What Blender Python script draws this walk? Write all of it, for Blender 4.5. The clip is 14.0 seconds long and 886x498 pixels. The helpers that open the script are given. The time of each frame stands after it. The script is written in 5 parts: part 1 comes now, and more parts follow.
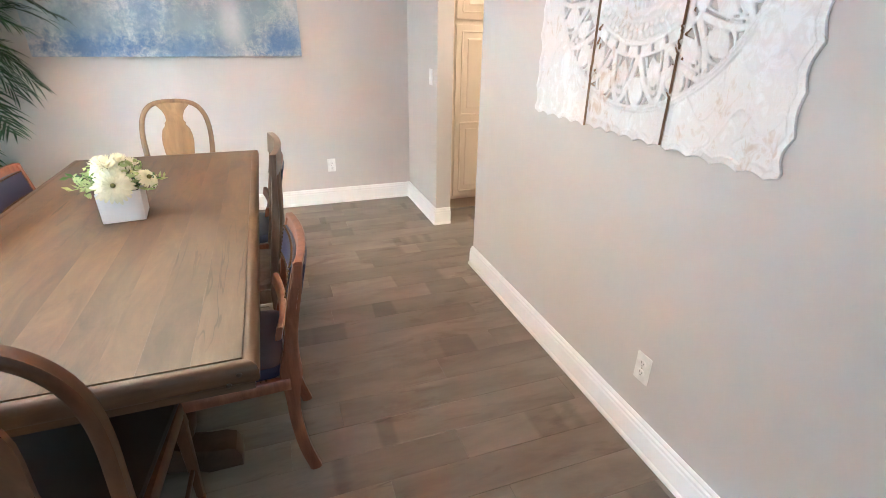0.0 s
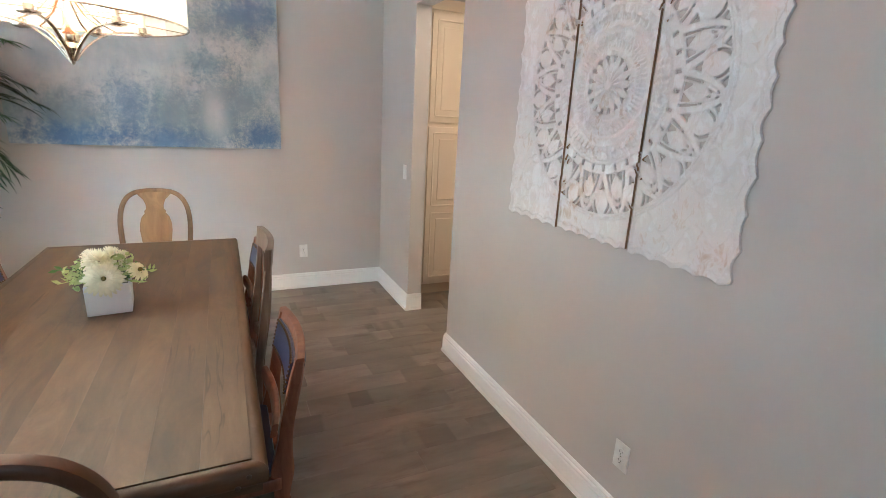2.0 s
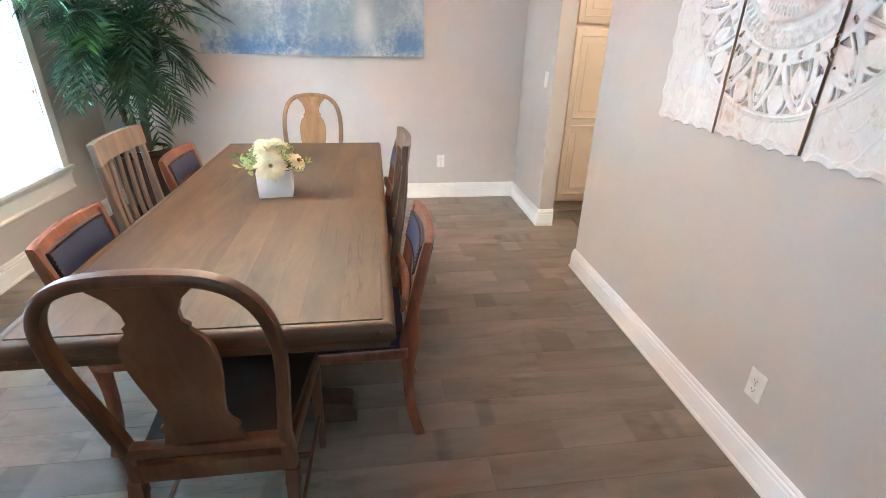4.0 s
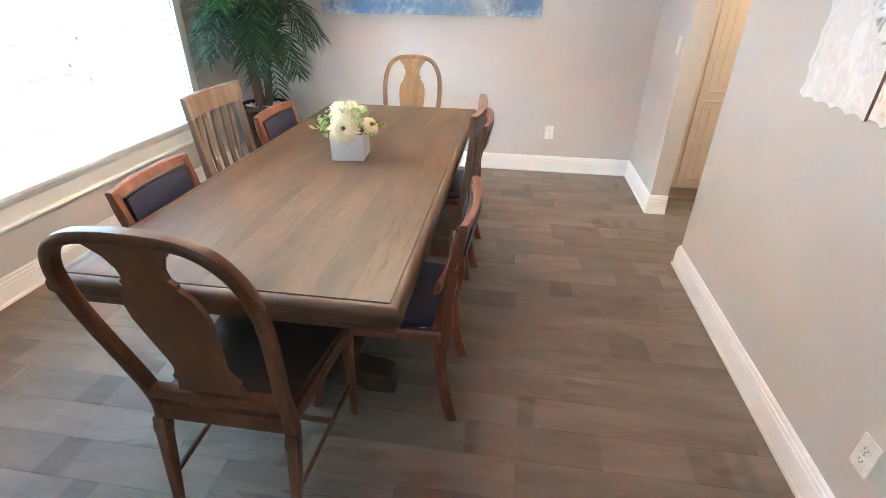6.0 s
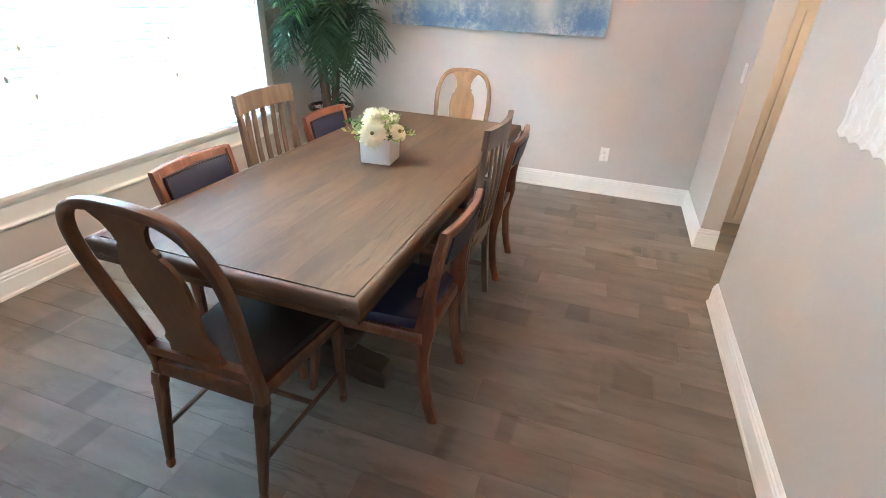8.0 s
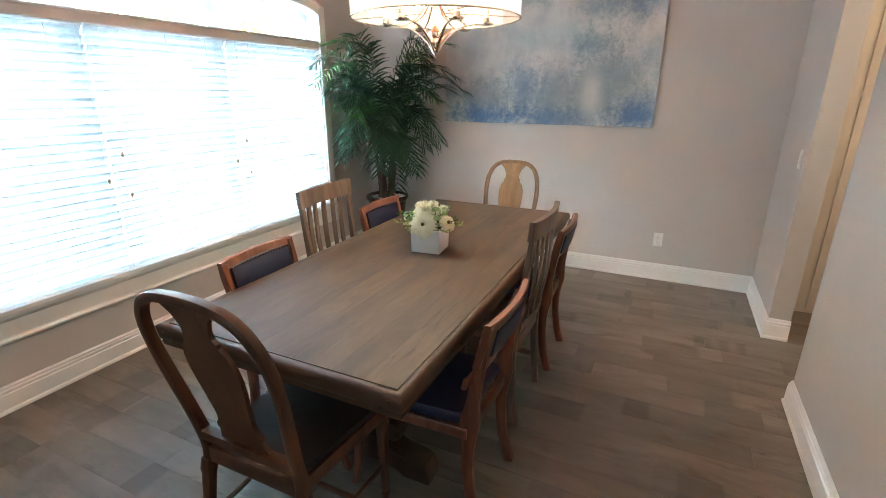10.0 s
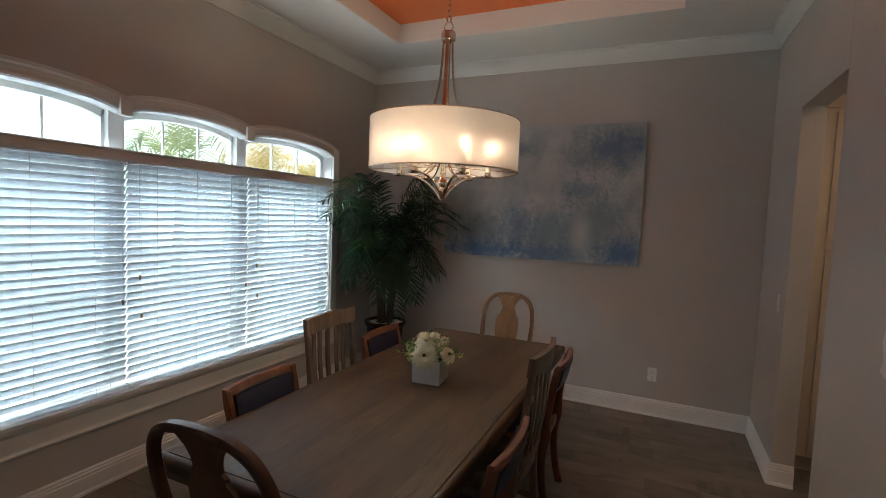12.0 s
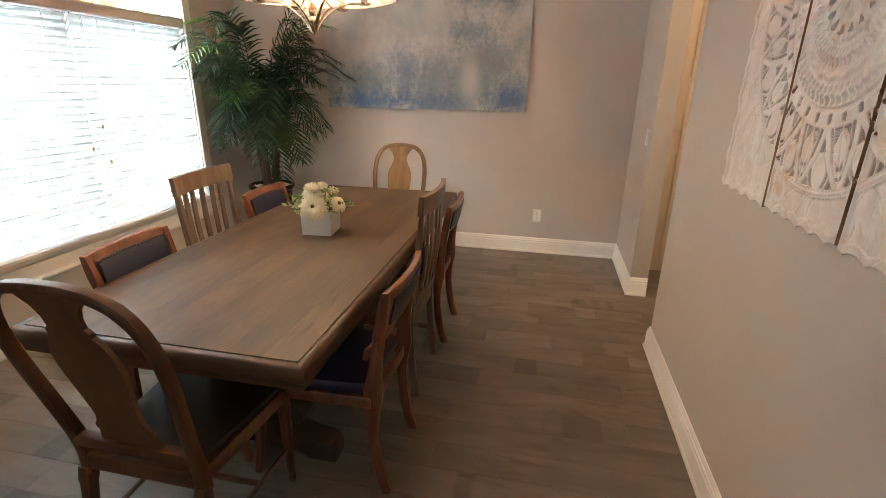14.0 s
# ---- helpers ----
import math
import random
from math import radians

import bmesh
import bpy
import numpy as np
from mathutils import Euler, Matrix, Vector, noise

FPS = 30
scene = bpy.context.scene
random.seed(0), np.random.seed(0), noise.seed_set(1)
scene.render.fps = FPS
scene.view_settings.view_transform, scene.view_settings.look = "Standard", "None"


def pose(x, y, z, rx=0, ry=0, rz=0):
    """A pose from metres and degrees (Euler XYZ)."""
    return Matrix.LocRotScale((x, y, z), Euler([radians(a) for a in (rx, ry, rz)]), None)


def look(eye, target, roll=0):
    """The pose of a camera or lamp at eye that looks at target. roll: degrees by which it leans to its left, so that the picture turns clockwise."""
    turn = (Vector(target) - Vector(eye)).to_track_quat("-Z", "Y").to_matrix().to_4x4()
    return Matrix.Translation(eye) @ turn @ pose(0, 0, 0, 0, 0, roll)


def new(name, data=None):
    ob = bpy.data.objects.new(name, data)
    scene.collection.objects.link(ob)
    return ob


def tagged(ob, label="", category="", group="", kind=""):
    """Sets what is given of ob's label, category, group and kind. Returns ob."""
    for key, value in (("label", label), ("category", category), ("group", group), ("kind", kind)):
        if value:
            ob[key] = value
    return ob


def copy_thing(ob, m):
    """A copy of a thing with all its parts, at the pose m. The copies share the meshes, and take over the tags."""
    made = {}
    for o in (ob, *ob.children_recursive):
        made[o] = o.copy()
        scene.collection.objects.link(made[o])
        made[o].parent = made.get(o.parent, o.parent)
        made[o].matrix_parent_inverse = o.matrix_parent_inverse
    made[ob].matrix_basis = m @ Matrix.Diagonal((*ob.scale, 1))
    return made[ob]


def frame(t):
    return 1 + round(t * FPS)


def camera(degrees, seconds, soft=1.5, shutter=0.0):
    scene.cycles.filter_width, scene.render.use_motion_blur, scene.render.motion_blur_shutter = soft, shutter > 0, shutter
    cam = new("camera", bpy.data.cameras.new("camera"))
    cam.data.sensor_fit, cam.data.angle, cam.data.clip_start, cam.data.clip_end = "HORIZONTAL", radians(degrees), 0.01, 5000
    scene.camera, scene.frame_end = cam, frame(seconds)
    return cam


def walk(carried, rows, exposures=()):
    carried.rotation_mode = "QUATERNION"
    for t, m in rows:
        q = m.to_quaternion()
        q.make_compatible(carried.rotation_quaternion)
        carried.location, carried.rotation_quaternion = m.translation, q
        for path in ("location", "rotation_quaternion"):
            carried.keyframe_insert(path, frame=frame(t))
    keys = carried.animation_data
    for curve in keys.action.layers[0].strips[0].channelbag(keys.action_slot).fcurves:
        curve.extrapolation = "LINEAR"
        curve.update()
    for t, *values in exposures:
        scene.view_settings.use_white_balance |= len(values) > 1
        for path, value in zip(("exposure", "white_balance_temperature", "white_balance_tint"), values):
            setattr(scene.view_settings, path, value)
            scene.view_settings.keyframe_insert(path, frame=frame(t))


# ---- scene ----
cam = camera(85.6, 14.0, soft=0.7)
# seconds, stops, kelvin, tint
EXPOSURES = [
    (0.0, 3.56, 5045, -6), (0.5, 3.24, 5045, -6), (1.0, 2.97, 5045, -6), (1.5, 2.78, 5045, -6), (2.0, 2.78, 5045, -6), (3.0, 3.05, 5005, -5), (4.0, 3.42, 5005, -5), (6.5, 3.45, 5005, -5),
    (7.0, 3.45, 5005, -5), (9.5, 2.85, 5120, -6), (10.5, 2.15, 5300, -5), (11.0, 1.43, 5300, -3), (11.5, 1.0, 5400, -1), (12.0, 0.62, 5750, 3), (12.5, 0.55, 6100, 6), (13.0, 1.05, 6400, 6), (13.5, 1.65, 6600, 5), (14.0, 2.35, 6700, 4),
]
PATH = [
    (0, (0.029, 0.329, 1.494), (0.642, 2.041, 0.662), 0.9),
    (0.5, (-0.037, 0.304, 1.549), (0.758, 2.016, 0.888), 2.1),
    (1, (-0.084, 0.272, 1.599), (0.793, 1.991, 1.074), 2.7),
    (1.5, (-0.109, 0.269, 1.614), (0.76, 2.005, 1.13), 2.9),
    (2, (-0.128, 0.288, 1.591), (0.688, 2.039, 1.073), 3.0),
    (2.5, (-0.144, 0.281, 1.569), (0.592, 2.035, 0.952), 2.9),
    (3, (-0.149, 0.266, 1.55), (0.473, 2.025, 0.831), 2.5),
    (3.5, (-0.139, 0.256, 1.513), (0.326, 2.034, 0.725), 2.1),
    (4, (-0.11, 0.235, 1.502), (0.155, 2.034, 0.669), 1.4),
    (4.2, (-0.095, 0.226, 1.5), (0.089, 2.03, 0.659), 1.1),
    (6.5, (0.265, 0.4, 1.498), (-0.068, 2.111, 0.516), 1.5),
    (7, (0.354, 0.401, 1.508), (-0.077, 2.094, 0.534), 2.4),
    (9.5, (0.511, 0.367, 1.545), (-0.197, 2.077, 0.788), 0.6),
    (10, (0.497, 0.385, 1.569), (-0.307, 2.104, 0.937), 0.2),
    (10.5, (0.486, 0.34, 1.593), (-0.377, 2.089, 1.152), 0.8),
    (11, (0.482, 0.285, 1.64), (-0.409, 2.056, 1.382), 1.3),
    (11.5, (0.48, 0.249, 1.663), (-0.394, 2.042, 1.519), 1.9),
    (12, (0.492, 0.256, 1.648), (-0.33, 2.075, 1.512), 2.3),
    (12.5, (0.503, 0.258, 1.615), (-0.248, 2.096, 1.377), 2.1),
    (13, (0.52, 0.261, 1.591), (-0.158, 2.101, 1.199), 1.5),
    (13.5, (0.527, 0.283, 1.558), (-0.045, 2.123, 1.021), 0.9),
    (14, (0.524, 0.315, 1.518), (0.143, 2.164, 0.859), 0.9),
]
walk(cam, [(t, look(eye, target, roll)) for t, eye, target, roll in PATH], EXPOSURES)

# ---- light ----
world = bpy.data.worlds.new("sky")
scene.world = world
world.use_nodes = True
wn = world.node_tree
sky = wn.nodes.new("ShaderNodeTexSky")
sky.sky_type, sky.sun_disc = "NISHITA", False
sky.dust_density, sky.ozone_density = 3.0, 0.5
sky.sun_elevation, sky.sun_rotation = radians(52), radians(347)
wn.links.new(sky.outputs["Color"], wn.nodes["Background"].inputs["Color"])
wn.nodes["Background"].inputs["Strength"].default_value = 0.15


def lamp(name, kind, m, energy, color, **extra):
    data = bpy.data.lights.new(name, kind)
    data.energy, data.color = energy, color
    if kind == "AREA":
        data.shape, data.size, data.size_y = "RECTANGLE", extra["w"], extra["h"]
    elif kind == "SUN":
        data.angle = radians(0.5)
    else:
        data.shadow_soft_size = extra["r"]
    ob = new(name, data)
    ob.matrix_world = m
    return ob


lamp("sun", "SUN", look((-2, 9, 12), (0, 0, 0)), 5.0, (1.0, 0.95, 0.88))
# sky light that falls on the blinds from above
lamp("window_daylight", "AREA", look((-3.9, 2.49, 3.7), (-2.4, 2.49, 1.3)), 280, (0.83, 0.93, 1.0), w=4.0, h=1.8)
# added fill lamp behind the camera, for an unseen and assumed source
lamp("rear_fill_light", "AREA", look((-0.4, -2.6, 1.45), (-0.4, 3, 1.2)), 2.5, (0.98, 0.98, 1.0), w=2.0, h=1.9)
# warm light of the pantry passage
lamp("passage_light", "AREA", look((1.95, 3.0, 2.7), (1.95, 3.0, 0)), 4.0, (1.0, 0.66, 0.42), w=0.5, h=0.5)

# ---- materials ----


def nodes_of(name):
    m = bpy.data.materials.new(name)
    m.use_nodes = True
    return m, m.node_tree.nodes, m.node_tree.links, m.node_tree.nodes["Principled BSDF"]


def ramp(n, stops):
    r = n.new("ShaderNodeValToRGB")
    e = r.color_ramp.elements
    while len(e) < len(stops):
        e.new(0.5)
    for k, (p, c) in enumerate(stops):
        e[k].position, e[k].color = p, (*c, 1)
    return r


def coords(n, l, scale, spread=0.0, kind="Object"):
    tc, mp = n.new("ShaderNodeTexCoord"), n.new("ShaderNodeMapping")
    mp.inputs["Scale"].default_value = scale
    src = tc.outputs[kind]
    if spread:
        info, mul, add = n.new("ShaderNodeObjectInfo"), n.new("ShaderNodeMath"), n.new("ShaderNodeVectorMath")
        mul.operation, mul.inputs[1].default_value = "MULTIPLY", spread
        l.new(info.outputs["Random"], mul.inputs[0])
        l.new(src, add.inputs[0])
        l.new(mul.outputs[0], add.inputs[1])
        src = add.outputs[0]
    l.new(src, mp.inputs["Vector"])
    return mp.outputs["Vector"]


def tex(n, l, vec, scale, detail=4.0, rough=0.55, warp=0.0):
    t = n.new("ShaderNodeTexNoise")
    t.inputs["Scale"].default_value, t.inputs["Detail"].default_value = scale, detail
    t.inputs["Roughness"].default_value, t.inputs["Distortion"].default_value = rough, warp
    l.new(vec, t.inputs["Vector"])
    return t.outputs["Fac"]


def mixed(n, l, mode, fac, a, b):
    m = n.new("ShaderNodeMix")
    m.data_type, m.blend_type = "RGBA", mode
    for sock, v in ((m.inputs["Factor"], fac), (m.inputs["A"], a), (m.inputs["B"], b)):
        if isinstance(v, (int, float)):
            sock.default_value = v
        elif isinstance(v, tuple):
            sock.default_value = (*v, 1)
        else:
            l.new(v, sock)
    return m.outputs["Result"]


def bump(n, l, height, bsdf, strength, distance):
    b = n.new("ShaderNodeBump")
    b.inputs["Strength"].default_value, b.inputs["Distance"].default_value = strength, distance
    l.new(height, b.inputs["Height"])
    l.new(b.outputs["Normal"], bsdf.inputs["Normal"])


def paint(name, color, rough=0.6, grain=160.0, depth=0.0006, vary=0.06, coat=0.0):
    m, n, l, p = nodes_of(name)
    v = coords(n, l, (1, 1, 1))
    big = tex(n, l, v, 1.7, 3)
    c = ramp(n, [(0.3, tuple(x * (1 - vary) for x in color)), (0.7, tuple(min(1, x * (1 + vary)) for x in color))])
    l.new(big, c.inputs["Fac"])
    l.new(c.outputs["Color"], p.inputs["Base Color"])
    p.inputs["Roughness"].default_value = rough
    p.inputs["Coat Weight"].default_value = coat
    bump(n, l, tex(n, l, v, grain, 2), p, 0.35, depth)
    return m


def wood(name, dark, mid, light, scale=(1, 1, 1), rough=0.45, spread=0.0, streak=9.0, coat=0.0, patch=None, tone=0.0, bands=0.0, cracks=None, warp=0.6):
    """Wood with grain along the axis whose scale is small, broad tone patches and fine pores."""
    m, n, l, p = nodes_of(name)
    v = coords(n, l, scale, spread)
    g = tex(n, l, v, streak, 8, 0.66, warp)
    c = ramp(n, [(0.28, dark), (0.5, mid), (0.74, light)])
    l.new(g, c.inputs["Fac"])
    col = c.outputs["Color"]
    v2 = coords(n, l, tuple(max(0.35, s * 0.4) for s in scale), spread)
    b = tex(n, l, v2, 2.6, 4)
    r2 = ramp(n, [(0.35, (0.72, 0.7, 0.68)), (0.65, (1.12, 1.1, 1.08))])
    l.new(b, r2.inputs["Fac"])
    col = mixed(n, l, "MULTIPLY", 0.85, col, r2.outputs["Color"])
    if patch:
        pt = tex(n, l, v2, 6.5, 5, 0.65, warp)
        r3 = ramp(n, [(0.56, (0, 0, 0)), (0.68, (1, 1, 1))])
        l.new(pt, r3.inputs["Fac"])
        col = mixed(n, l, "MIX", mixed(n, l, "MULTIPLY", 1.0, r3.outputs["Color"], (0.65, 0.65, 0.65)), col, patch)
    if tone:
        info = n.new("ShaderNodeObjectInfo")
        r4 = ramp(n, [(0.0, (1 - tone,) * 3), (0.25, (1 - tone * 0.25,) * 3), (0.8, (1.0, 0.99, 0.98)), (1.0, (1 + tone * 0.5,) * 3)])
        l.new(info.outputs["Random"], r4.inputs["Fac"])
        col = mixed(n, l, "MULTIPLY", 1.0, col, r4.outputs["Color"])
    if cracks:
        cv = coords(n, l, cracks, spread)
        line = ramp(n, [(0.482, (0, 0, 0)), (0.492, (1, 1, 1)), (0.500, (1, 1, 1)), (0.512, (0, 0, 0))])
        l.new(tex(n, l, cv, 1.6, 3, 0.5, 0.3), line.inputs["Fac"])
        where = ramp(n, [(0.58, (0, 0, 0)), (0.68, (0.55, 0.55, 0.55))])
        l.new(tex(n, l, v2, 3.3, 3), where.inputs["Fac"])
        col = mixed(n, l, "MIX", mixed(n, l, "MULTIPLY", 1.0, line.outputs["Color"], where.outputs["Color"]), col, tuple(x * 0.4 for x in dark))
    if bands:
        v3 = coords(n, l, (2.3, 0.15, 0.0), spread)
        bd = ramp(n, [(0.36, (1 + bands * 0.35,) * 3), (0.40, (1, 1, 1)), (0.585, (1, 1, 1)), (0.60, (1 - bands, 1 - bands, 1 - bands * 1.05)), (0.70, (1 - bands * 0.8,) * 3)])
        l.new(tex(n, l, v3, 1.0, 2, 0.45), bd.inputs["Fac"])
        col = mixed(n, l, "MULTIPLY", 1.0, col, bd.outputs["Color"])
    l.new(col, p.inputs["Base Color"])
    rr = n.new("ShaderNodeMapRange")
    rr.inputs["To Min"].default_value, rr.inputs["To Max"].default_value = rough - 0.1, rough + 0.12
    l.new(g, rr.inputs["Value"])
    l.new(rr.outputs["Result"], p.inputs["Roughness"])
    p.inputs["Coat Weight"].default_value = coat
    p.inputs["Coat Roughness"].default_value = 0.25
    p.inputs["Specular IOR Level"].default_value = 0.36
    bump(n, l, tex(n, l, v, streak * 3.2, 5), p, 0.22, 0.0012)
    return m


def plain(name, color, rough=0.5, metal=0.0, emit=0.0, trans=0.0):
    m, n, l, p = nodes_of(name)
    v = coords(n, l, (1, 1, 1))
    c = ramp(n, [(0.3, tuple(x * 0.88 for x in color)), (0.7, tuple(min(1, x * 1.1) for x in color))])
    l.new(tex(n, l, v, 22, 4), c.inputs["Fac"])
    l.new(c.outputs["Color"], p.inputs["Base Color"])
    p.inputs["Roughness"].default_value, p.inputs["Metallic"].default_value = rough, metal
    if emit:
        p.inputs["Emission Color"].default_value, p.inputs["Emission Strength"].default_value = (*color, 1), emit
    if trans:
        out, tr, mx = n["Material Output"], n.new("ShaderNodeBsdfTranslucent"), n.new("ShaderNodeMixShader")
        l.new(c.outputs["Color"], tr.inputs["Color"])
        mx.inputs[0].default_value = trans
        l.new(p.outputs[0], mx.inputs[1])
        l.new(tr.outputs[0], mx.inputs[2])
        l.new(mx.outputs[0], out.inputs["Surface"])
    return m


WALL = paint("greige_wall_paint", (0.550, 0.508, 0.470), 0.62, vary=0.03)
TRIM = paint("white_trim_paint", (0.80, 0.785, 0.75), 0.35, 60, 0.0002, 0.02)
CEIL = paint("white_ceiling_paint", (0.78, 0.76, 0.72), 0.8, 220, 0.0008, 0.02)
ORANGE = paint("orange_ceiling_paint", (0.72, 0.17, 0.035), 0.35, 120, 0.0004, 0.05)
TOEK = paint("tan_toe_kick_paint", (0.46, 0.37, 0.27), 0.5, 60, 0.0002, 0.06)
CREAM = paint("cream_cabinet_paint", (0.76, 0.655, 0.525), 0.4, 60, 0.0002, 0.03)
FLOORM = wood("grey_brown_plank", (0.158, 0.132, 0.105), (0.206, 0.177, 0.145), (0.254, 0.223, 0.187), (0.75, 2.9, 2.9), 0.42, 37.0, 2.4, 0.06, (0.118, 0.088, 0.063), 0.20, 0.26, (0.7, 9.0, 1.0), 0.4)
JOINT = plain("brown_joint", (0.15, 0.125, 0.105), 0.9)
TABLEW = wood("weathered_oak_table", (0.052, 0.027, 0.012), (0.096, 0.053, 0.024), (0.146, 0.088, 0.044), (3.0, 0.7, 3.0), 0.52, 23.0, 3.4, 0.0, (0.046, 0.026, 0.014), 0.20, 0.0, (11.0, 0.8, 1.0))
TABLEX = wood("weathered_oak_border", (0.050, 0.026, 0.012), (0.094, 0.052, 0.025), (0.142, 0.087, 0.045), (0.6, 3.4, 3.4), 0.5, 23.0, 3.4, 0.0, (0.040, 0.023, 0.013), 0.10)
TABLEB = wood("weathered_oak_base", (0.042, 0.025, 0.014), (0.072, 0.043, 0.025), (0.105, 0.066, 0.040), (3, 3, 3), 0.5, 11.0, 3.0)
HONEY = wood("honey_brown_wood", (0.068, 0.029, 0.012), (0.116, 0.052, 0.023), (0.165, 0.081, 0.038), (4, 4, 0.7), 0.42, 13.0, 4.0, 0.12)
PALEW = wood("golden_oak_wood", (0.11, 0.058, 0.023), (0.18, 0.100, 0.041), (0.255, 0.150, 0.066), (4, 4, 0.7), 0.4, 13.0, 4.0, 0.3)
REDW = wood("reddish_cherry_wood", (0.105, 0.036, 0.018), (0.19, 0.073, 0.036), (0.275, 0.124, 0.064), (5, 5, 0.9), 0.40, 17.0, 4.0, 0.15)
GREYW = wood("driftwood_brown", (0.115, 0.072, 0.046), (0.178, 0.120, 0.083), (0.25, 0.185, 0.138), (5, 5, 0.6), 0.45, 19.0, 4.0, 0.2)
RAWW = wood("raw_carving_wood", (0.20, 0.12, 0.065), (0.34, 0.22, 0.13), (0.46, 0.33, 0.22), (3, 3, 3), 0.7, 0, 6)
NAVY = paint("navy_leather", (0.019, 0.020, 0.052), 0.46, 260, 0.0009, 0.18)
DARKSEAT = paint("dark_brown_seat_leather", (0.026, 0.018, 0.012), 0.62, 240, 0.0008, 0.2)
NAIL = plain("dark_brass_nail", (0.12, 0.08, 0.045), 0.35, 1.0)
NICKEL = plain("brushed_nickel", (0.64, 0.53, 0.42), 0.24, 1.0)
PLASTIC = plain("white_plastic", (0.78, 0.76, 0.72), 0.35)
SLOT = plain("dark_slot", (0.03, 0.03, 0.03), 0.6)
CERAMIC = paint("white_ceramic", (0.86, 0.845, 0.83), 0.3, 90, 0.0001, 0.015)
POTM = plain("dark_brown_glazed_pot", (0.035, 0.02, 0.015), 0.25)
PEBBLE = plain("white_pebble", (0.72, 0.69, 0.63), 0.6)
SOIL = plain("dark_soil", (0.03, 0.022, 0.015), 0.95)
LEAF = plain("dark_palm_leaf", (0.018, 0.056, 0.020), 0.42, trans=0.25)
LEAFB = plain("fresh_palm_leaf", (0.060, 0.15, 0.032), 0.42, trans=0.3)
STEM = plain("palm_stem", (0.085, 0.075, 0.035), 0.6)
TRUNK = plain("brown_palm_trunk", (0.07, 0.042, 0.025), 0.85)
PETAL = plain("cream_white_petal", (0.86, 0.81, 0.60), 0.55, trans=0.3)
FLEYE = plain("green_brown_flower_eye", (0.16, 0.13, 0.02), 0.8)
BUDM = plain("pale_green_bud", (0.42, 0.50, 0.20), 0.6, trans=0.2)
BLINDM = plain("white_blind_slat", (0.75, 0.775, 0.80), 0.45, trans=0.37)
CORD = plain("white_cord", (0.75, 0.75, 0.73), 0.7)
TASSEL = plain("brown_wood_tassel", (0.36, 0.25, 0.15), 0.5)
OUTTRUNK = plain("pale_grey_palm_trunk", (0.46, 0.43, 0.37), 0.9)
SLEEVE = plain("ivory_candle_sleeve", (0.75, 0.66, 0.52), 0.5, trans=0.2)
BULB = plain("glowing_bulb", (1.0, 0.72, 0.42), 0.4, emit=8)
OUTG = plain("pale_paving", (0.42, 0.42, 0.40), 0.9)
OUTLEAF = plain("sunlit_palm_leaf", (0.34, 0.38, 0.18), 0.5, trans=0.45)
OUTDRY = plain("golden_palm_leaf", (0.50, 0.38, 0.12), 0.5, trans=0.45)


def glass_material():
    m, n, l, p = nodes_of("window_glass")
    p.inputs["Base Color"].default_value = (0.95, 0.98, 0.98, 1)
    p.inputs["Transmission Weight"].default_value, p.inputs["Roughness"].default_value, p.inputs["IOR"].default_value = 1.0, 0.0, 1.05
    return m


GLASS = glass_material()


def shade_material():
    """Sheer cloth: light is scattered on, mostly forwards, and a little seen through."""
    m, n, l, p = nodes_of("sheer_organza_shade")
    out = n["Material Output"]
    v = coords(n, l, (1, 1, 1))
    tr, rf, df, tp = n.new("ShaderNodeBsdfTranslucent"), n.new("ShaderNodeBsdfRefraction"), n.new("ShaderNodeBsdfDiffuse"), n.new("ShaderNodeBsdfTransparent")
    tr.inputs["Color"].default_value = (0.44, 0.385, 0.345, 1)
    df.inputs["Color"].default_value = (0.74, 0.68, 0.64, 1)
    rf.inputs["Color"].default_value = (0.62, 0.56, 0.50, 1)
    rf.inputs["Roughness"].default_value, rf.inputs["IOR"].default_value = 0.74, 1.25
    c = ramp(n, [(0.3, (0.30,) * 3), (0.7, (0.38,) * 3)])
    l.new(tex(n, l, v, 90, 3), c.inputs["Fac"])
    last = tr
    for sh, fac in ((df, None), (rf, 0.24), (tp, 0.05)):
        mx = n.new("ShaderNodeMixShader")
        if fac is None:
            l.new(c.outputs["Color"], mx.inputs[0])
        else:
            mx.inputs[0].default_value = fac
        l.new(last.outputs[0], mx.inputs[1])
        l.new(sh.outputs[0], mx.inputs[2])
        last = mx
    l.new(last.outputs[0], out.inputs["Surface"])
    return m


SHADE = shade_material()


